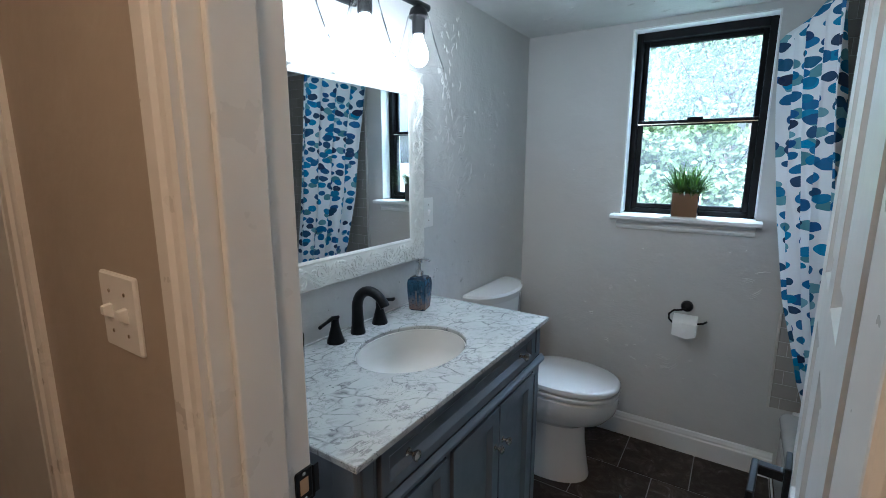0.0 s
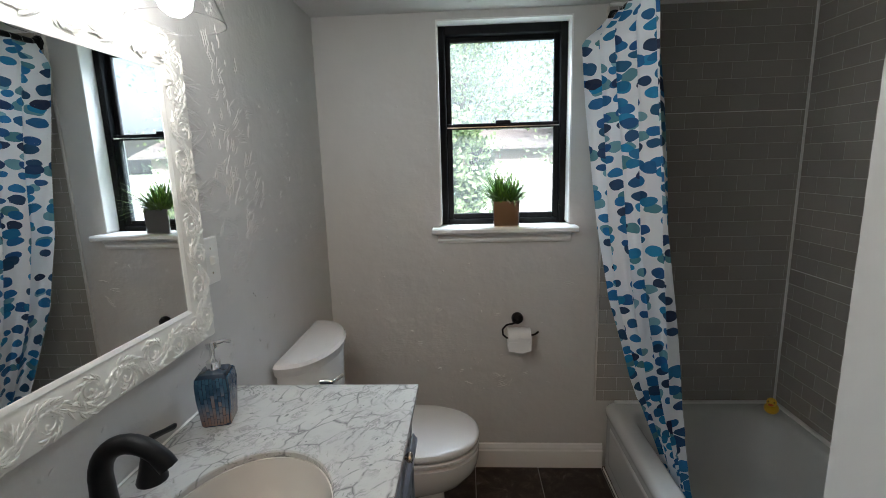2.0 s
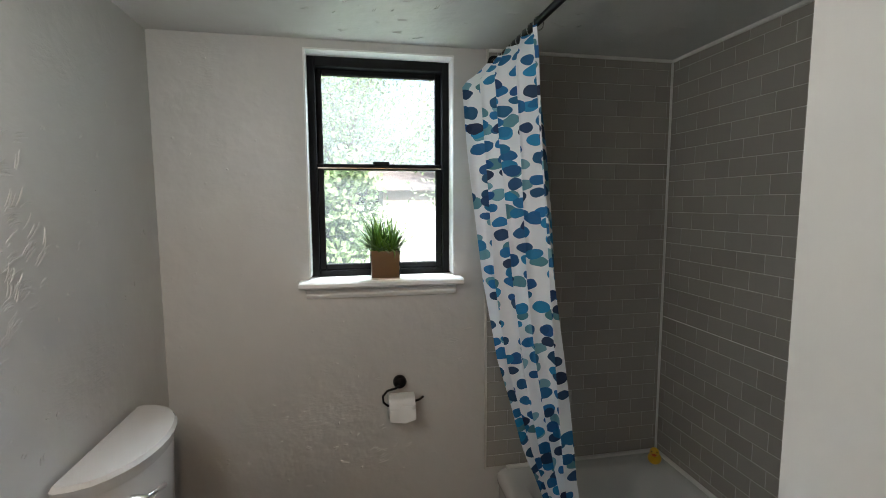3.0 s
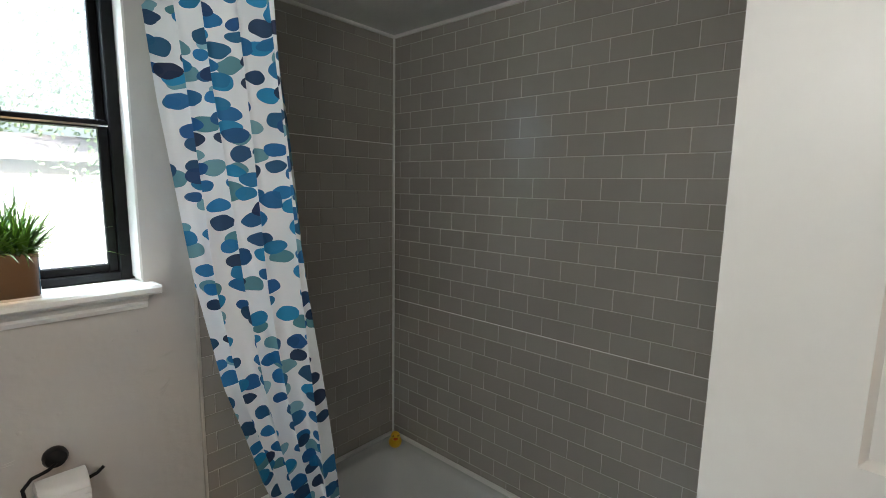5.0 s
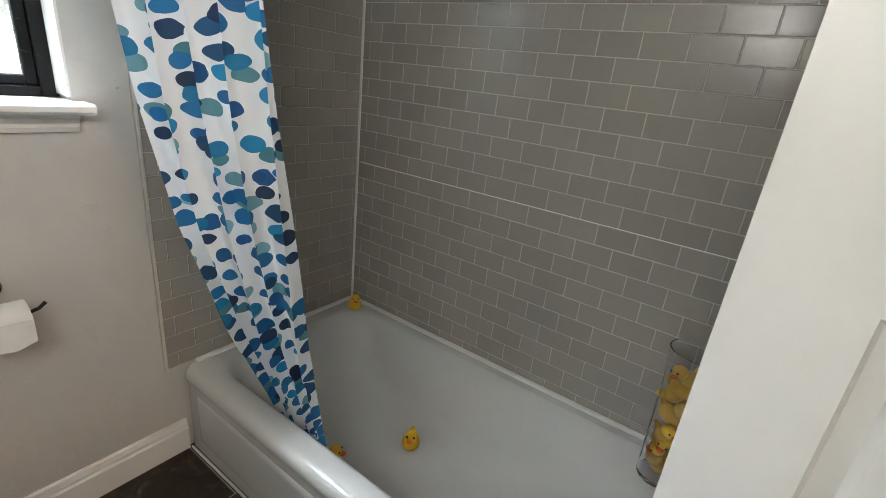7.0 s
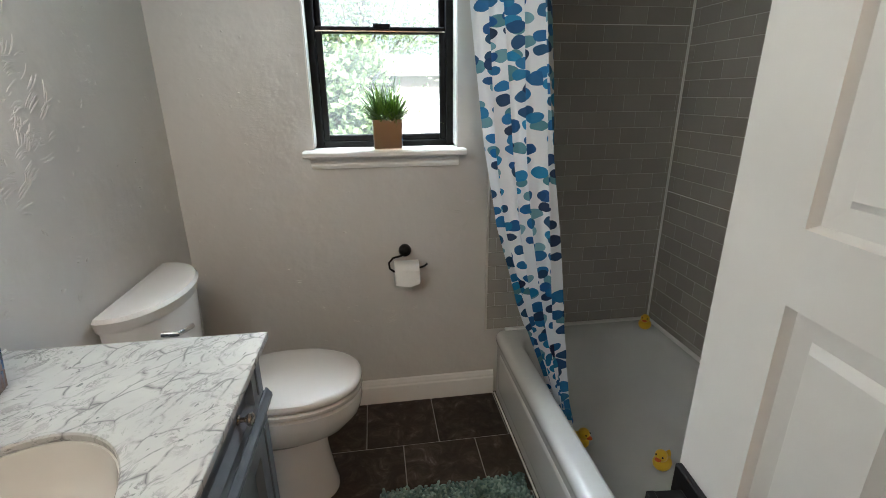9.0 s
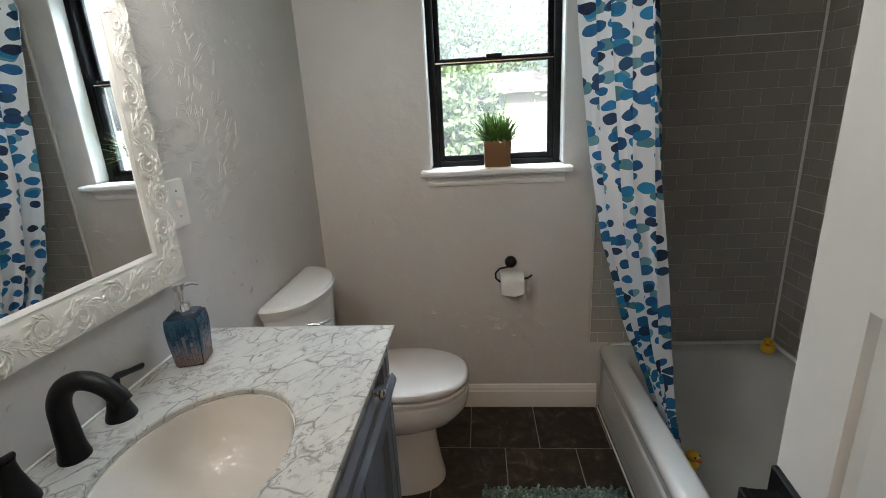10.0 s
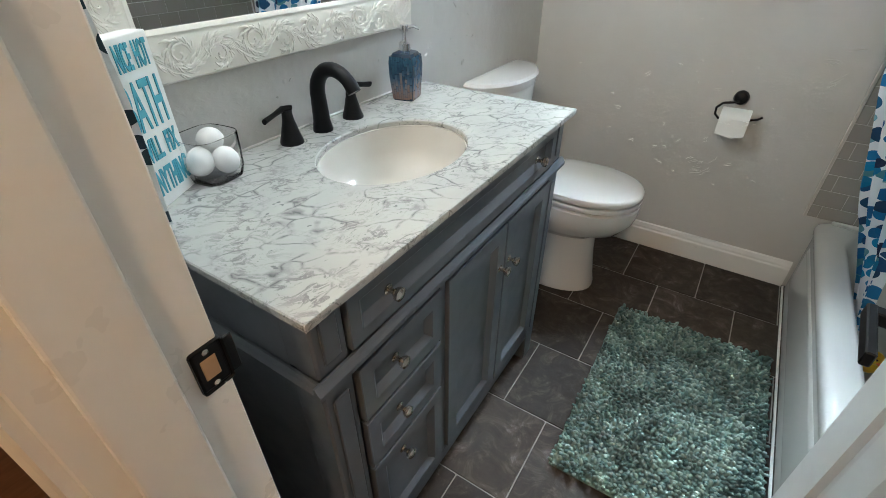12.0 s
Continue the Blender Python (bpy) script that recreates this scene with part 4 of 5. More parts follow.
o = part("seat_hinge", box(0.222, 0.245, 0.045, 0.075, 0.424, 0.470, 0.005, 2), M_CERAMIC, toi)

# ---- shower rod and curtain ----
rod = thing("shower_rod", (0, 0, 0), "dark metal shower rod under the ceiling", "curtain rod")
part("pole", tube([(1.235, -0.014, 2.005), (1.245, -0.75, 2.005), (1.245, -1.514, 2.005)], 0.0115, 14), M_BLACKMETAL, rod, smooth=True)
o = part("flange", lathe([(0.030, 0), (0.030, 0.006), (0.018, 0.014), (0.014, 0.03)], 20), M_BLACKMETAL, rod, smooth=True)
o.matrix_local = pose(1.235, -0.006, 2.005, 90, 0, 0)

LEFT = [(2.000, 1.215, -0.040), (1.945, 1.165, -0.060), (1.885, 1.085, -0.115), (1.5, 1.118, -0.160), (1.2, 1.152, -0.165), (0.9, 1.195, -0.205), (0.6, 1.275, -0.275), (0.34, 1.375, -0.320), (0.22, 1.415, -0.330)]
RIGHT = [(2.000, 1.235, -0.463), (1.945, 1.224, -0.506), (1.885, 1.229, -0.516), (1.500, 1.254, -0.531), (1.200, 1.279, -0.534), (0.900, 1.311, -0.541), (0.600, 1.341, -0.546), (0.340, 1.374, -0.571), (0.220, 1.399, -0.576)]


def along(rows, z):
    for a, b in zip(rows, rows[1:]):
        if z >= b[0]:
            k = (z - b[0]) / (a[0] - b[0])
            return Vector((b[1] + (a[1] - b[1]) * k, b[2] + (a[2] - b[2]) * k, z))
    return Vector((rows[-1][1], rows[-1][2], z))


def curtain():
    cols, rws = 150, 64
    b = bmesh.new()
    uv = b.loops.layers.uv.new("cloth")
    grid, vs = [], []
    for j in range(rws + 1):
        z = 1.985 - (1.985 - 0.22) * j / rws
        l, r = along(LEFT, z), along(RIGHT, z)
        d = r - l
        nrm = Vector((d.y, -d.x, 0)).normalized()
        soft = 0.55 + 0.45 * min(1, j / 12)
        row = []
        for i in range(cols + 1):
            u = i / cols
            fold = 0.022 * math.sin(2 * math.pi * (4.5 * u + 0.10 * math.sin(3.1 * z))) + 0.005 * math.sin(2 * math.pi * (9.3 * u + 0.3) + 1.7 * z) + 0.006 * math.sin(2 * math.pi * 2.1 * u + 4 * z)
            side = 0.012 * math.sin(2 * math.pi * 4.5 * u + 1.2)
            row.append(b.verts.new(l + d * u + nrm * fold * soft * (1.0 - 0.25 * (z < 0.5)) + d.normalized() * side))
        vs.append(row)
        run = [0.0]
        for p, q in zip(row, row[1:]):
            run.append(run[-1] + (q.co - p.co).length)
        grid.append([s - run[-1] / 2 + 0.5 for s in run])
    for j in range(rws):
        for i in range(cols):
            f = b.faces.new((vs[j][i], vs[j + 1][i], vs[j + 1][i + 1], vs[j][i + 1]))
            for lp, (ii, jj) in zip(f.loops, ((i, j), (i, j + 1), (i + 1, j + 1), (i + 1, j))):
                lp[uv].uv = (grid[jj][ii], 1.77 * (1 - jj / rws))
    return b


cur = thing("shower_curtain", (0, 0, 0), "white shower curtain printed with blue and teal ovals", "shower curtain")
cloth = part("cloth", curtain(), M_CURTAIN, cur, smooth=True)
for i in range(9):
    y = -0.045 - 0.05 * i
    pts = [(1.238 + 0.017 * math.sin(a), y, 1.996 + 0.020 * math.cos(a)) for a in [2 * math.pi * k / 16 for k in range(17)]]
    part("curtain_ring", tube(pts, 0.0018, 6), M_CHROME, cur, smooth=True)

# ---- toilet paper holder and roll ----
hold = thing("toilet_paper_holder", (0.851, 0, 0.741), "black ring toilet paper holder on the wall", "paper holder")
o = part("wall_boss", lathe([(0.026, 0), (0.027, 0.012), (0.022, 0.024), (0.008, 0.030), (0.001, 0.031)], 24), M_BLACKMETAL, hold, smooth=True)
o.matrix_local = pose(0, -0.001, 0.012, 90, 0, 0)
hook = [(0.0, -0.026, 0.004), (-0.020, -0.045, 0.000), (-0.052, -0.048, -0.006), (-0.070, -0.050, -0.026), (-0.068, -0.052, -0.050), (-0.052, -0.053, -0.064), (-0.02, -0.054, -0.066), (0.03, -0.054, -0.060), (0.075, -0.054, -0.048), (0.090, -0.054, -0.036)]
part("hook", tube(hook, 0.0045, 10), M_BLACKMETAL, hold, smooth=True)
roll = thing("toilet_paper_roll", (0.853, -0.056, 0.676), "half-used white toilet paper roll with folded end", "toilet paper")
b = bmesh.new()
prof = [(0.019, -0.050), (0.047, -0.050), (0.0475, -0.048), (0.0475, 0.048), (0.047, 0.050), (0.019, 0.050), (0.019, -0.050)]
join(b, loft([circle(r, z, 32) for r, z in prof], False, False), pose(0, 0, 0, 0, 90, 0))
part("roll", b, M_PAPER, roll, smooth=True)
b = loft([[(-0.049, -0.048 - e, 0.0), (0.049, -0.048 - e, 0.0), (0.049, -0.049 - e, -0.040), (0.010, -0.050 - e, -0.052), (-0.049, -0.049 - e, -0.042)] for e in (0.0, 0.0012)])
part("loose_sheet", b, M_PAPER, roll)
b = loft([[(-0.010, -0.0495 - e, 0.020), (0.049, -0.0495 - e, 0.018), (0.002, -0.0512 - e, -0.040)] for e in (0.0, 0.0014)])
part("folded_end", b, M_PAPER, roll)

# ---- potted grass ----
pot = thing("potted_grass", (0.800, 0.012, 1.176), "artificial green grass in a polished square pot on the sill", "potted plant")
b = loft([rrect(-r, r, -r, r, z, 0.004, 2) for r, z in ((0.055, 0.0), (0.057, 0.108), (0.057, 0.110), (0.052, 0.110), (0.050, 0.098))])
part("pot", b, M_POT, pot)
part("soil", box(-0.050, 0.050, -0.050, 0.050, 0.092, 0.098), M_SOIL, pot)
rng = random.Random(11)
b = bmesh.new()
for i in range(560):
    a, spread = rng.uniform(0, 2 * math.pi), rng.random() ** 0.55
    ln = rng.uniform(0.10, 0.145) * (1.1 - 0.2 * spread) + (0.04 if rng.random() < 0.12 else 0)
    bx, by = rng.uniform(-0.042, 0.042), rng.uniform(-0.042, 0.042)
    lean = 0.10 + 1.22 * spread + (0.25 if i % 7 == 0 else 0)
    ln += 0.075 if i % 7 == 0 else 0.014
    out = Vector((math.cos(a), math.sin(a), 0))
    side = Vector((-out.y, out.x, 0))
    wd = rng.uniform(0.0026, 0.0046)
    last = None
    p, ang = Vector((bx, by, 0.096)), lean * 0.88
    for k in range(6):
        w = wd * (1.02 - (k / 5) ** 2)
        cur_v = (b.verts.new(p - side * w), b.verts.new(p + side * w))
        if last:
            b.faces.new((last[0], last[1], cur_v[1], cur_v[0]))
        last = cur_v
        p = p + (out * math.sin(ang) + Vector((0, 0, math.cos(ang)))) * ln / 5
        ang += lean * 0.11
tagged(part("grass_blades", b, M_GRASS, pot), kind="stuff")

# ---- soap dispenser ----
soap = thing("soap_dispenser", pose(0.071, -1.094, 0.900, 0, 0, 14), "blue mosaic glass soap dispenser with a chrome pump", "soap dispenser")
part("bottle", loft([rrect(-r, r, -r, r, z, 0.006, 3) for r, z in ((0.028, 0.0), (0.0295, 0.004), (0.033, 0.060), (0.0345, 0.085), (0.0325, 0.106), (0.027, 0.119), (0.014, 0.124))]), mat("dark_blue_glass", (0.02, 0.035, 0.06), 0.12), soap, smooth=True)
rng = random.Random(5)
b = bmesh.new()
for f in range(4):
    m = pose(0, 0, 0, 0, 0, 90 * f)
    for c in range(9):
        z = 0.004 - rng.random() * 0.008
        while z < 0.108:
            h = rng.uniform(0.010, 0.036)
            z0, z1 = max(z, 0.003), min(z + h - 0.0012, 0.112)
            z += h
            if z1 - z0 < 0.003:
                continue
            r0, r1 = (0.0282 + 0.0066 * min(1, q / 0.085) - 0.0022 * max(0, q - 0.085) / 0.021 for q in (z0, z1))
            w0, w1 = ((-1 + 2 * c / 9) * 0.95, (-1 + 2 * (c + 1) / 9 - 0.025) * 0.95)
            q = loft([[(r0 + e, w0 * r0, z0), (r0 + e, w1 * r0, z0), (r1 + e, w1 * r1, z1), (r1 + e, w0 * r1, z1)] for e in (-0.001, 0.0016)])
            join(b, q, m)
tagged(part("mosaic", b, M_MOSAIC, soap, "blue, grey and copper mosaic chips"), kind="stuff")
pump = part("pump", lathe([(0.015, 0.122), (0.015, 0.140), (0.008, 0.144), (0.0055, 0.146), (0.0055, 0.168), (0.011, 0.170), (0.011, 0.184), (0.003, 0.187)], 18), M_CHROME, soap, "chrome pump", smooth=True)
part("nozzle", tube([(0.0, 0, 0.178), (0.022, 0.012, 0.180), (0.034, 0.018, 0.174)], [0.005, 0.0045, 0.0035], 10), M_CHROME, pump, smooth=True)

# ---- glass bowl with bath balls ----
jar = thing("glass_bowl", pose(0.067, -1.687, 0.900, 0, 0, 8), "clear square glass bowl beside the sign", "glass bowl")
gl = part("glass", loft([superellipse(0, 0, r, r, z, 40, 3.6) for r, z in ((0.030, 0.0), (0.040, 0.004), (0.045, 0.024), (0.047, 0.084), (0.0465, 0.086), (0.0455, 0.085), (0.0435, 0.024), (0.038, 0.008))], True, True), M_GLASS, jar, smooth=True)
gl.visible_shadow = False
for p, r in (((-0.008, -0.0195, 0.036), 0.0245), ((-0.010, 0.016, 0.066), 0.0245), ((0.0185, 0.0155, 0.0325), 0.0235)):
    o = part("bath_ball", ball(r, u=20, v=14), M_BALL, None, smooth=True)
    o.matrix_world = jar.matrix_world @ pose(*p)
    tagged(o, "white round bath ball in the glass bowl", "bath ball", "bath balls in the bowl")

# ---- box sign ----
sgn = thing("box_sign", pose(0.078, -1.772, 0.900, 0, 0, 117), "white wooden box sign with teal lettering, leaning at the mirror", "sign")
part("board", box(-0.064, 0.058, 0.0, 0.034, 0.0, 0.260, 0.0015, 1), M_SIGN, sgn)
for body, z, size, st in (("A  NICE  HOT", 0.214, 0.052, 0.285), ("BATH", 0.126, 0.104, 0.335), ("WILL  FIX", 0.078, 0.050, 0.41), ("ANYTHING", 0.022, 0.058, 0.325)):
    text_mesh(body, size, M_TEAL, "lettering", pose(0.002, -0.0012, z, 90, 0, 0), sgn, st)

# ---- hanging hand towel by the door ----
tow = thing("hand_towel", (0.442, DY, 1.08), "white hand towel with dark teal dots hanging on the wall", "towel")


def towel():
    b = bmesh.new()
    uv = b.loops.layers.uv.new("cloth")
    vs = []
    for j in range(21):
        z = 0.36 * j / 20
        row = []
        for i in range(25):
            u = i / 24
            w = 0.036 * (1 - 0.35 * (j / 20) ** 2)
            row.append(b.verts.new(((u - 0.5) * 2 * w, 0.013 + 0.006 * math.sin(u * 13 + 0.6) + 0.002 * math.sin(z * 30 + u * 5), z)))
        vs.append(row)
    for j in range(20):
        for i in range(24):
            f = b.faces.new((vs[j][i], vs[j][i + 1], vs[j + 1][i + 1], vs[j + 1][i]))
            for lp, (ii, jj) in zip(f.loops, ((i, j), (i + 1, j), (i + 1, j + 1), (i, j + 1))):
                lp[uv].uv = (ii / 24 * 0.22 + 0.3, jj / 20 * 0.9)
    return b


part("cloth", towel(), M_TOWEL, tow, smooth=True)
o = part("hook", tube([(0, 0.002, 0.37), (0, 0.030, 0.365), (0, 0.036, 0.38)], 0.006, 10), M_BLACKMETAL, tow, smooth=True)

# ---- switches ----


def switch(m, toggles, label):
    s = thing("light_switch", m, label, "light switch")
    w = 0.035 if toggles == 1 else 0.054
    part("plate", loft([rrect(-w + i, w - i, -0.057 + i, 0.057 - i, z, 0.004, 3) for i, z in ((0, 0), (0, 0.003), (0.003, 0.006))]), M_PLASTIC, s)
    for k in range(toggles):
        x = (k - (toggles - 1) / 2) * 0.046
        part("toggle", loft([rrect(x - 0.005, x + 0.005, -0.011 + dy, 0.011 + dy - i, z, 0.001, 1) for dy, i, z in ((0, 0, 0.005), (0.002, 0.002, 0.010), (0.008, 0.010, 0.018))]), M_PLASTIC, s)
        for y in (-0.03, 0.03):
            o = part("screw", lathe([(0.003, 0), (0.003, 0.001), (0.001, 0.0015)], 8), M_NICKEL, s)
            o.matrix_local = pose(x, y, 0.006)
    return s


switch(pose(0.0005, -0.943, 1.232, 90, 0, 90), 1, "white single toggle light switch beside the mirror")
switch(pose(0.288, HY - 0.0125, 1.211, 90, 0, 0), 2, "white double toggle light switch on the hall wall")

# ---- bath mat ----
mat_thing = thing("bath_mat", pose(0.972, -0.930, 0.0, 0, 0, 0.8), "teal chenille shag bath mat on the slate floor", "bath mat")
RW, RL = 0.268, 0.398
part("backing", box(-RW, RW, -RL, RL, 0.0015, 0.008, 0.002, 1), M_RUG, mat_thing)
rng = random.Random(8)
verts, faces = [], []
nx, ny = 44, 64
for i in range(nx):
    for j in range(ny):
        x = -RW + 2 * RW * (i + 0.5) / nx + rng.uniform(-0.004, 0.004)
        y = -RL + 2 * RL * (j + 0.5) / ny + rng.uniform(-0.004, 0.004)
        lx, ly, h = rng.uniform(-0.010, 0.010), rng.uniform(-0.020, 0.002), rng.uniform(0.024, 0.033)
        n0 = len(verts)
        for k, (r, f) in enumerate(((0.0042, 0.0), (0.0058, 0.45), (0.0055, 0.85))):
            for q in range(6):
                a = math.pi * q / 3
                verts.append((x + lx * f * f + r * math.cos(a), y + ly * f * f + r * math.sin(a), 0.006 + (h - 0.006) * f))
        verts.append((x + lx, y + ly, h + 0.002))
        for k in range(2):
            for q in range(6):
                faces.append((n0 + 6 * k + q, n0 + 6 * k + (q + 1) % 6, n0 + 6 * k + 6 + (q + 1) % 6, n0 + 6 * k + 6 + q))
        for q in range(6):
            faces.append((n0 + 12 + q, n0 + 12 + (q + 1) % 6, n0 + 18))
me = bpy.data.meshes.new("pile")
me.from_pydata(verts, [], faces)
me.materials.append(M_RUG)
me.polygons.foreach_set("use_smooth", [True] * len(me.polygons))
pile = new("shag", me)
pile.parent = mat_thing
tagged(pile, "thick teal noodle pile", kind="stuff")

# ---- rubber ducks ----
duck = thing("rubber_duck", pose(1.942, -0.105, TH + 0.001, 0, 0, -130) @ Matrix.Scale(1.15, 4), "small yellow rubber duck on the tub's corner", "rubber duck", "rubber ducks")
b = ball(0.026, 1.15, 0.95, 0.80, (0, 0, 0.020))
join(b, tube([(-0.020, 0, 0.024), (-0.032, 0, 0.034), (-0.036, 0, 0.042)], [0.012, 0.008, 0.002], 8))
part("body", b, M_DUCK, duck, smooth=True)
part("head", ball(0.017, 1, 1, 1, (0.013, 0, 0.050)), M_DUCK, duck, smooth=True)
part("beak", ball(0.008, 1.2, 1.1, 0.45, (0.031, 0, 0.047), 10, 8), M_BEAK, duck, smooth=True)
for s in (-1, 1):
    part("eye", ball(0.0025, 1, 1, 1, (0.026, s * 0.009, 0.056), 8, 6), M_DARK, duck)
for x, y, z, a in ((1.738, -0.625, 0.0545, -150), (1.467, -0.500, 0.085, -60)):
    o = copy_thing(duck, pose(x, y, z, 0, 0, a) @ Matrix.Scale(1.15, 4))
    tagged(o, "small yellow rubber duck lying in the tub")

vase = thing("glass_vase", (1.885, -1.375, TH), "tall clear glass vase full of rubber ducks on the rim", "vase")
prof = [(0.050, 0.0), (0.052, 0.004), (0.052, 0.060), (0.056, 0.30), (0.062, 0.40), (0.064, 0.405), (0.061, 0.405), (0.053, 0.30), (0.049, 0.06), (0.047, 0.012)]
v = part("glass", loft([circle(r, z, 32) for r, z in prof]), M_GLASS, vase, smooth=True)
rng = random.Random(3)
for k in range(11):
    a = k * 2.4
    o = copy_thing(duck, pose(1.885 + 0.018 * math.cos(a), -1.375 + 0.018 * math.sin(a), TH + 0.014 + 0.029 * k, rng.uniform(-35, 35), rng.uniform(-35, 35), rng.uniform(0, 360)))
    tagged(o, "small yellow rubber duck inside the glass vase", group="ducks in the vase")

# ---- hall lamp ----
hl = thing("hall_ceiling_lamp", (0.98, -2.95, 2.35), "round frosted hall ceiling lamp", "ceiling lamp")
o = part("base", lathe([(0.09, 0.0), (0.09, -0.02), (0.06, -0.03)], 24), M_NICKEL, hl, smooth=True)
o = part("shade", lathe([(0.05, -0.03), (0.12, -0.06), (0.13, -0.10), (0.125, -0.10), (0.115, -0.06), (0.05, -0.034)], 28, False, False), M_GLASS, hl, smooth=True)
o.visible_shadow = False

# ---- outside ----
structure(part("ground", box(-400, 400, -400, 800, -0.45, -0.35), M_LAWN), "flat mown lawn behind the house", "ground")
fence = thing("board_fence", (0, 7.0, -0.35), "white painted board fence across the yard", "fence")
for i in range(44):
    part("board", box(-0.2 + 0.155 * i, -0.2 + 0.155 * i + 0.145, 0, 0.02, 0.02, 1.75, 0.004, 1), M_FENCE, fence)
part("rail", box(-0.2, 6.6, 0.02, 0.06, 0.30, 0.40), M_FENCE, fence)
part("rail", box(-0.2, 6.6, 0.02, 0.06, 1.40, 1.50), M_FENCE, fence)
shed = thing("neighbour_shed", (1.3, 8.6, -0.35), "tan sided outbuilding with a grey shingle roof", "shed")
part("wall", box(0, 5.5, 0, 2.0, 0, 2.15), M_SHED, shed)
part("roof", loft([[(x, -0.25, 2.10), (x, 1.0, 2.50), (x, 2.25, 2.10), (x, 2.25, 2.18), (x, 1.0, 2.60), (x, -0.25, 2.18)] for x in (-0.3, 5.8)]), M_ROOF, shed)


def tree(x, y, z0, height, spread, seed, leaves, low, label):
    rng = random.Random(seed)
    t = thing("tree", (x, y, z0), label, "tree")
    b = bmesh.new()
    tips = []
    trunk = [(0.04 * math.sin(k), 0.03 * math.cos(1.7 * k), height * 0.62 * k / 7) for k in range(8)]
    tube(trunk, [0.13 - 0.012 * k for k in range(8)], 10, b)
    for k in range(16):
        s = Vector(trunk[2 + k % 6])
        a = k * 2.4 + rng.uniform(-0.4, 0.4)
        e = s + Vector((math.cos(a) * spread * rng.uniform(0.4, 0.95), math.sin(a) * spread * rng.uniform(0.4, 0.95), rng.uniform(low, height * 0.5)))
        mid = (s + e) / 2 + Vector((0, 0, 0.25))
        tube([s, mid, e], [0.045, 0.028, 0.010], 6, b)
        tips += [mid, e, (mid + e) / 2 + Vector((rng.uniform(-0.3, 0.3), rng.uniform(-0.3, 0.3), rng.uniform(-0.3, 0.3)))]
    part("trunk", b, M_BARK, t, smooth=True)
    verts, faces = [], []
    for k in range(leaves):
        c = tips[rng.randrange(len(tips))]
        p = c + Vector([rng.gauss(0, 0.28 * spread / 1.6) for _ in range(3)])
        d = Vector([rng.gauss(0, 1) for _ in range(3)]).normalized()
        s = d.orthogonal().normalized()
        ln, wd = rng.uniform(0.07, 0.13), rng.uniform(0.025, 0.045)
        n0 = len(verts)
        verts += [tuple(p), tuple(p + d * ln * 0.5 + s * wd), tuple(p + d * ln), tuple(p + d * ln * 0.5 - s * wd)]
        faces.append((n0, n0 + 1, n0 + 2, n0 + 3))
    me = bpy.data.meshes.new("crown")
    me.from_pydata(verts, [], faces)
    me.materials.append(M_LEAF)
    c = new("crown", me)
    c.parent = t
    tagged(c, kind="stuff")
    return t


tree(0.6, 12.5, -0.35, 7.5, 2.6, 21, 14000, 1.2, "leafy green tree behind the house")
tree(-1.7, 5.6, -0.35, 4.2, 1.7, 22, 8000, -0.4, "leafy green tree with low branches")
tree(0.25, 5.0, -0.35, 2.3, 0.75, 24, 7000, -0.5, "small leafy bush tree before the fence")
tree(4.2, 8.2, -0.35, 6.0, 2.6, 23, 12000, 0.6, "leafy green tree beyond the fence")

# ---- trowel strokes in the plaster ----


def strokes(parent, m, groups, seed):
    """Combed trowel marks on a wall: sets of parallel, bent, flattened ridges, and single nibs between them.
    Each group is centre, spread, count, direction, swing, length, most ridges in a set."""
    rng = random.Random(seed)
    b = bmesh.new()
    for u, v, su, sv, count, turn, swing, length, most in groups:
        for _ in range(count):
            x0, z0 = rng.gauss(u, su), rng.gauss(v, sv)
            a0, bend = radians(turn + rng.uniform(-swing, swing)), rng.uniform(-0.7, 0.9)
            rows, gap = rng.randint(1, most), rng.uniform(0.0055, 0.0085)
            for n in range(rows):
                k0 = (n - rows / 2) * gap + rng.uniform(-0.0012, 0.0012)
                slip = rng.uniform(-0.008, 0.008)
                x, z = x0 - math.sin(a0) * k0 + math.cos(a0) * slip, z0 + math.cos(a0) * k0 + math.sin(a0) * slip
                a, ln = a0 + 0.05 * (n - rows / 2), length * rng.uniform(0.5, 1.15)
                fat = rng.uniform(0.7, 1.5)
                pts, r = [], []
                for k in range(6):
                    pts.append((x, 0.0, z))
                    x, z, a = x + math.cos(a) * ln / 5, z + math.sin(a) * ln / 5, a + bend / 5
                    r.append((0.0005, 0.0014, 0.0022, 0.0024, 0.0018, 0.0006)[k] * fat)
                q = tube(pts, r, 6)
                bmesh.ops.scale(q, vec=(1, 0.7, 1), verts=q.verts)
                join(b, q, m)
    return tagged(part("trowel_stroke", b, M_WALL, parent, "raised plaster strokes", True), kind="stuff")


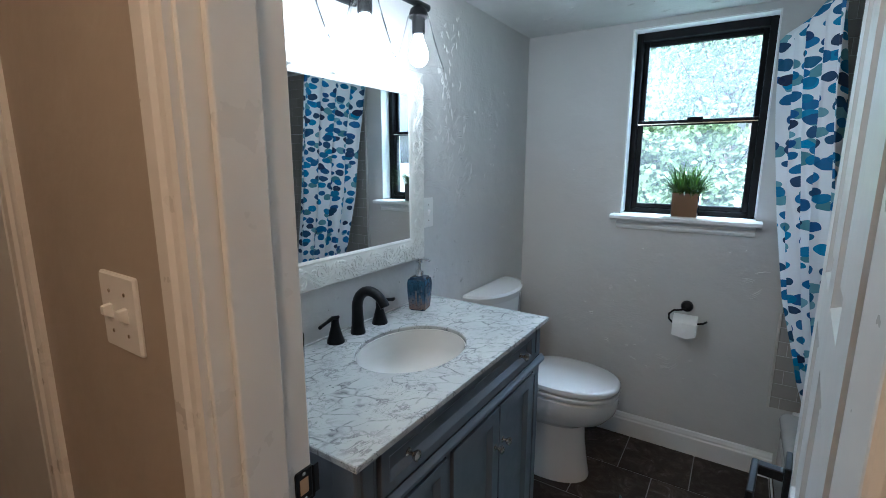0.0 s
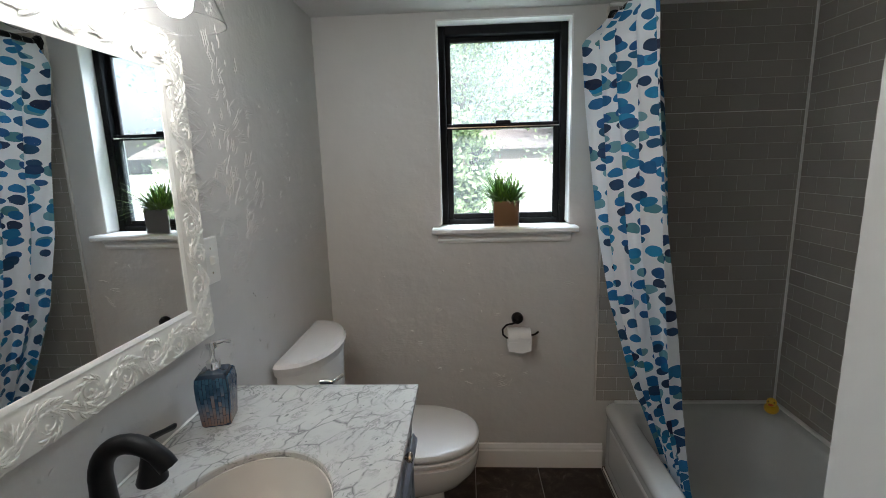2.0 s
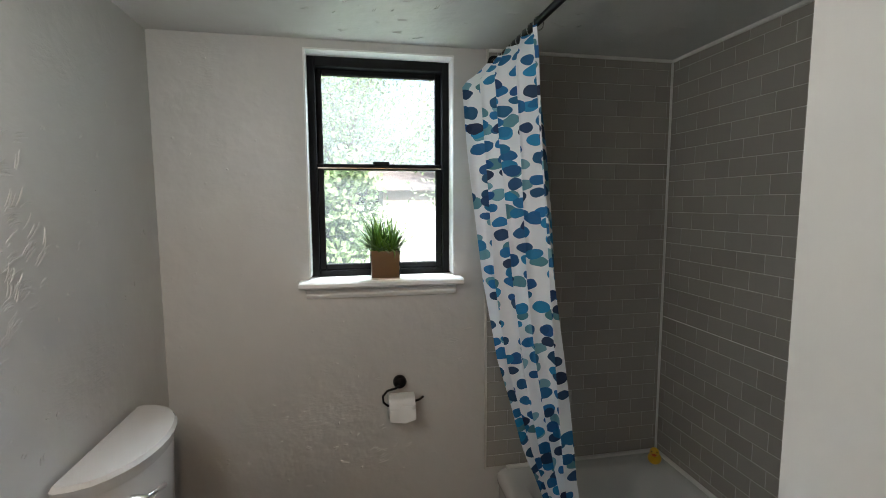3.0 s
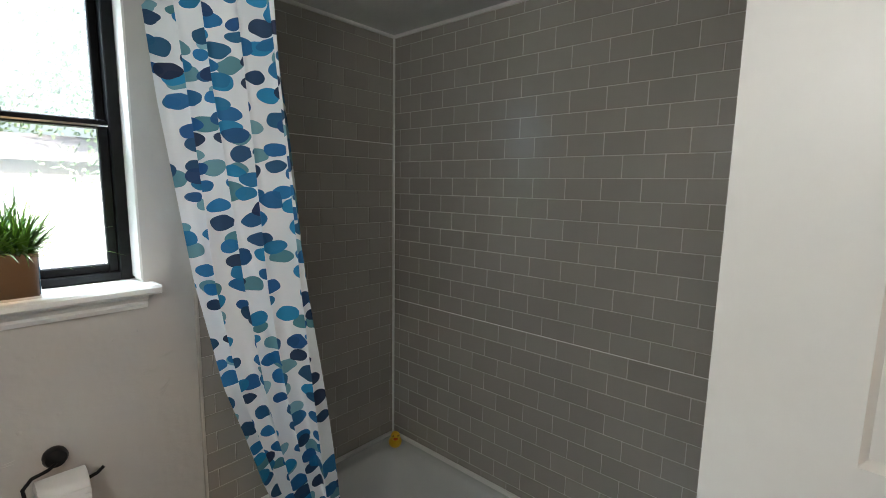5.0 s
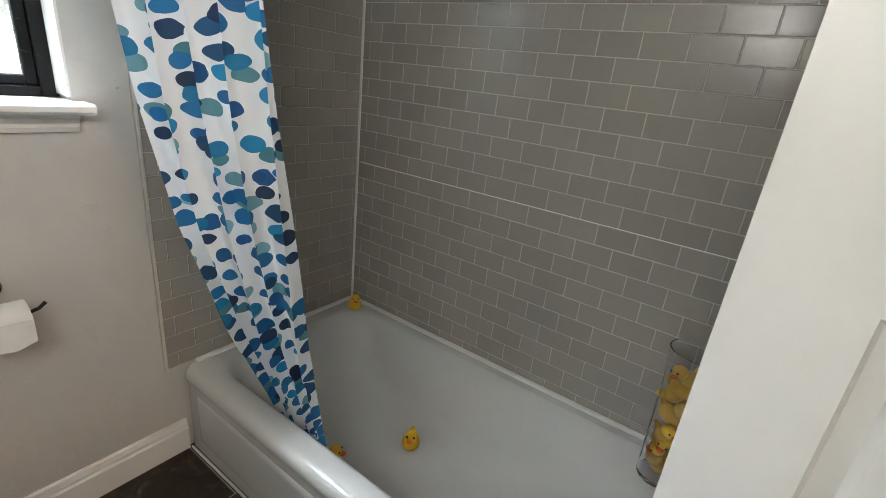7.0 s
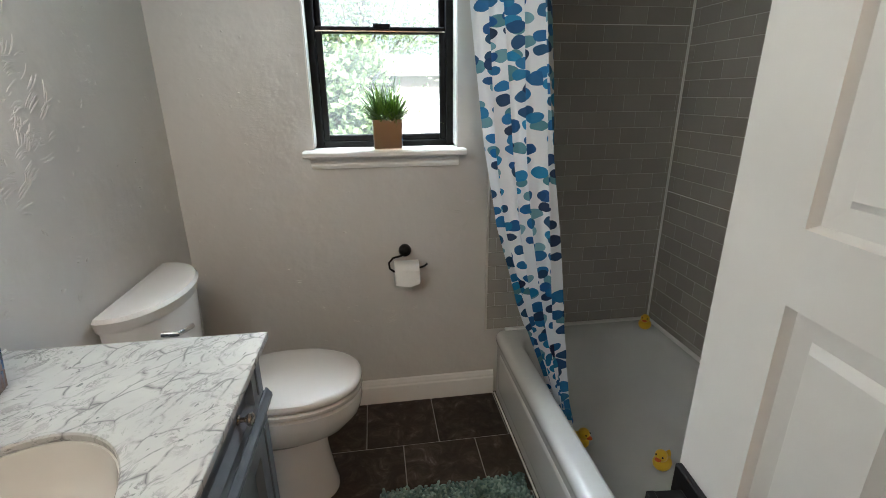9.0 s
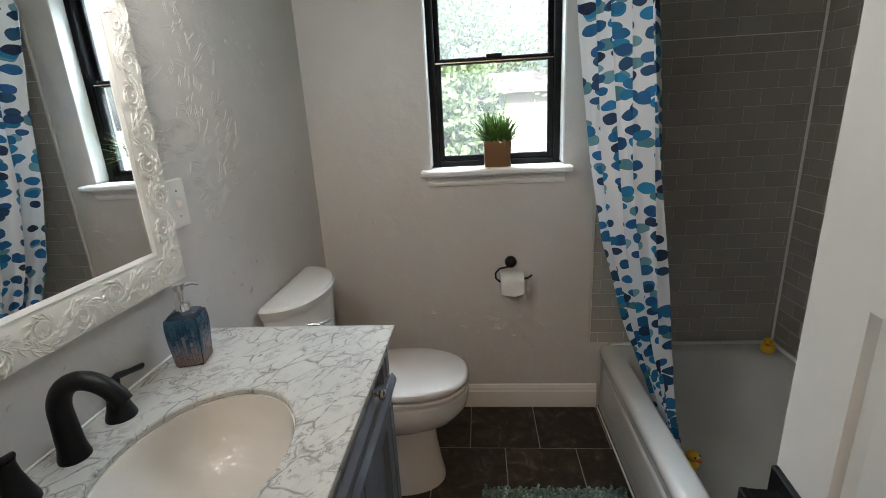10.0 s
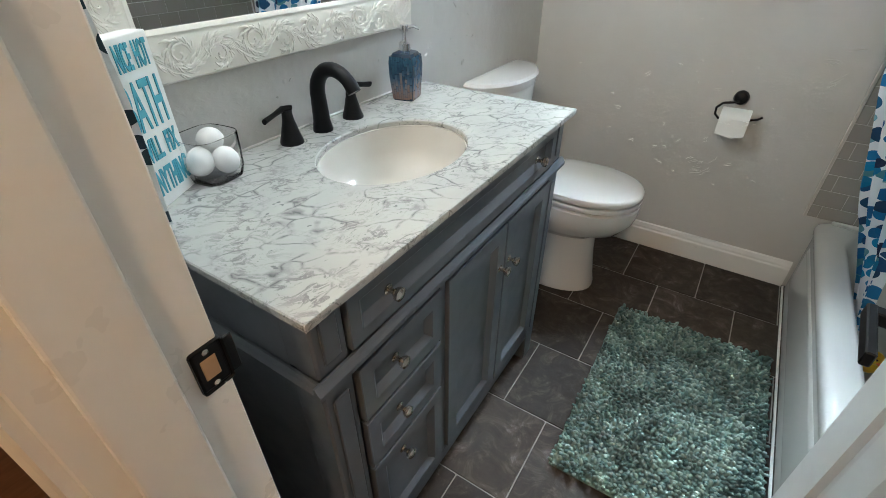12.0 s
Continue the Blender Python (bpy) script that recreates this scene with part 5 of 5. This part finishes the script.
strokes(bpy.data.objects["wall_west"], pose(0.0003, 0, 0, 0, 0, 90), [
    (-0.985, 1.50, 0.012, 0.10, 22, 4, 12, 0.085, 5), (-0.80, 1.60, 0.035, 0.15, 44, 75, 40, 0.030, 3), (-0.76, 1.90, 0.035, 0.08, 18, 80, 40, 0.026, 2),
    (-0.86, 1.42, 0.04, 0.14, 16, -14, 25, 0.060, 4), (-0.73, 1.46, 0.05, 0.07, 22, 40, 30, 0.045, 4), (-0.77, 1.24, 0.06, 0.07, 26, 30, 35, 0.040, 5), (-0.68, 1.33, 0.05, 0.03, 6, 20, 20, 0.055, 2),
    (-0.4, 1.3, 0.20, 0.3, 34, 30, 70, 0.016, 2), (-0.85, 1.0, 0.12, 0.05, 12, 20, 60, 0.018, 2), (-1.5, 1.0, 0.2, 0.03, 10, 20, 40, 0.014, 1)], 1)
strokes(bpy.data.objects["wall_north"], pose(0, -0.0003, 0), [
    (0.66, 0.54, 0.14, 0.15, 14, 20, 25, 0.026, 2), (0.76, 0.44, 0.03, 0.03, 5, 30, 20, 0.045, 4), (1.07, 0.92, 0.03, 0.04, 3, 12, 20, 0.050, 3), (0.5, 0.7, 0.3, 0.35, 24, 20, 60, 0.013, 1), (0.2, 1.5, 0.1, 0.3, 8, 20, 60, 0.013, 1)], 2)
strokes(bpy.data.objects["ceiling"], pose(0, 0, CEIL - 0.0003, 90, 0, 0), [
    (0.92, 0.30, 0.16, 0.12, 26, 20, 60, 0.030, 3), (1.5, 0.35, 0.25, 0.18, 24, 0, 60, 0.030, 2), (0.5, 0.5, 0.2, 0.2, 12, 30, 60, 0.025, 2)], 3)

# ---- floor tiles ----
P = 0.300
half = P / 2 - 0.0021
bm = loft([rrect(-half + i, half - i, -half + i, half - i, z, 0.003, 1) for i, z in ((0, -0.004), (0, 0.0005), (0.002, 0.002))])
tile_me = bpy.data.meshes.new("floor_tile")
bm.to_mesh(tile_me)
bm.free()
tile_me.materials.append(M_SLATE)
floor_ob = bpy.data.objects["floor"]
for r in range(7):
    y1 = -0.002 - P * r
    for k in range(-1, 7):
        xc = (0.65 if r % 2 == 0 else 0.50) + P * (k - 1.5)
        if xc + half < 0.02 or xc - half > 1.262:
            continue
        ob = new("floor_tile", tile_me)
        ob.parent = floor_ob
        ob.matrix_local = pose(xc, y1 - P / 2, random.uniform(-0.0006, 0.0006), random.uniform(-0.12, 0.12), random.uniform(-0.12, 0.12), 0)

# ---- glazed wall tiles ----
TWD = 0.1153


def tile_mesh(w, h):
    b = loft([rrect(-w / 2 + i, w / 2 - i, -h / 2 + i, h / 2 - i, z, 0.0012, 1) for i, z in ((0, 0), (0, 0.0045), (0.0012, 0.006))])
    me = bpy.data.meshes.new("tile")
    b.to_mesh(me)
    b.free()
    me.materials.append(M_TILE)
    return me


def tile_field(parent, to_wall, length, near, pitch, foot, shift, seam, gap):
    """Running-bond tiles over a field of the given length; those inside near are parts, the rest one sheet."""
    meshes, rest, made = {}, bmesh.new(), 0
    r = 0
    while foot + r * pitch < CEIL - 0.014:
        z0 = max(foot + r * pitch, TZ + 0.004)
        z1 = min(foot + (r + 1) * pitch, CEIL - 0.012)
        s = shift - TWD if r % 2 else shift - TWD * 1.5
        while s < length - 0.01:
            a, c = max(s, 0.0), min(s + TWD, length)
            s += TWD
            w, h = round(c - a - gap, 4), round(z1 - z0 - (gap if r != seam else 0.0050), 4)
            if w < 0.008 or h < 0.008:
                continue
            if (w, h) not in meshes:
                meshes[w, h] = tile_mesh(w, h)
            m = to_wall @ pose((a + c) / 2, 0, (z0 + z1) / 2, 90 + random.uniform(-0.06, 0.06), 0, random.uniform(-0.05, 0.05))
            if near(a, z0) and made < 300:
                ob = new("tile", meshes[w, h])
                ob.parent = parent
                ob.matrix_local = m
                made += 1
            else:
                q = bmesh.new()
                q.from_mesh(meshes[w, h])
                join(rest, q, m)
        r += 1
    if len(rest.verts):
        ob = tagged(part("tile_sheet", rest, M_TILE_JOINED, parent), kind="stuff")
    else:
        rest.free()


tile_field(back_n, pose(TX, -0.0016, 0), W - 0.010 - TX, lambda a, z: True, 0.0648, 0.332, 0.0927, 19, 0.0019)
tile_field(back_e, pose(W - 0.0016, -0.010, 0, 0, 0, -90), 1.50, lambda a, z: z < 1.62, 0.0655, 0.310, 0.094, 9, 0.0027)
part("joint_line", box(TX + 0.01, W - 0.02, -0.0084, -0.0046, 1.6268, 1.6292), M_SILICONE, back_n, "paler grout line")
part("joint_line", box(W - 0.0084, W - 0.0046, -1.50, -0.02, 0.9640, 0.9662), M_SILICONE, back_e, "paler grout line")
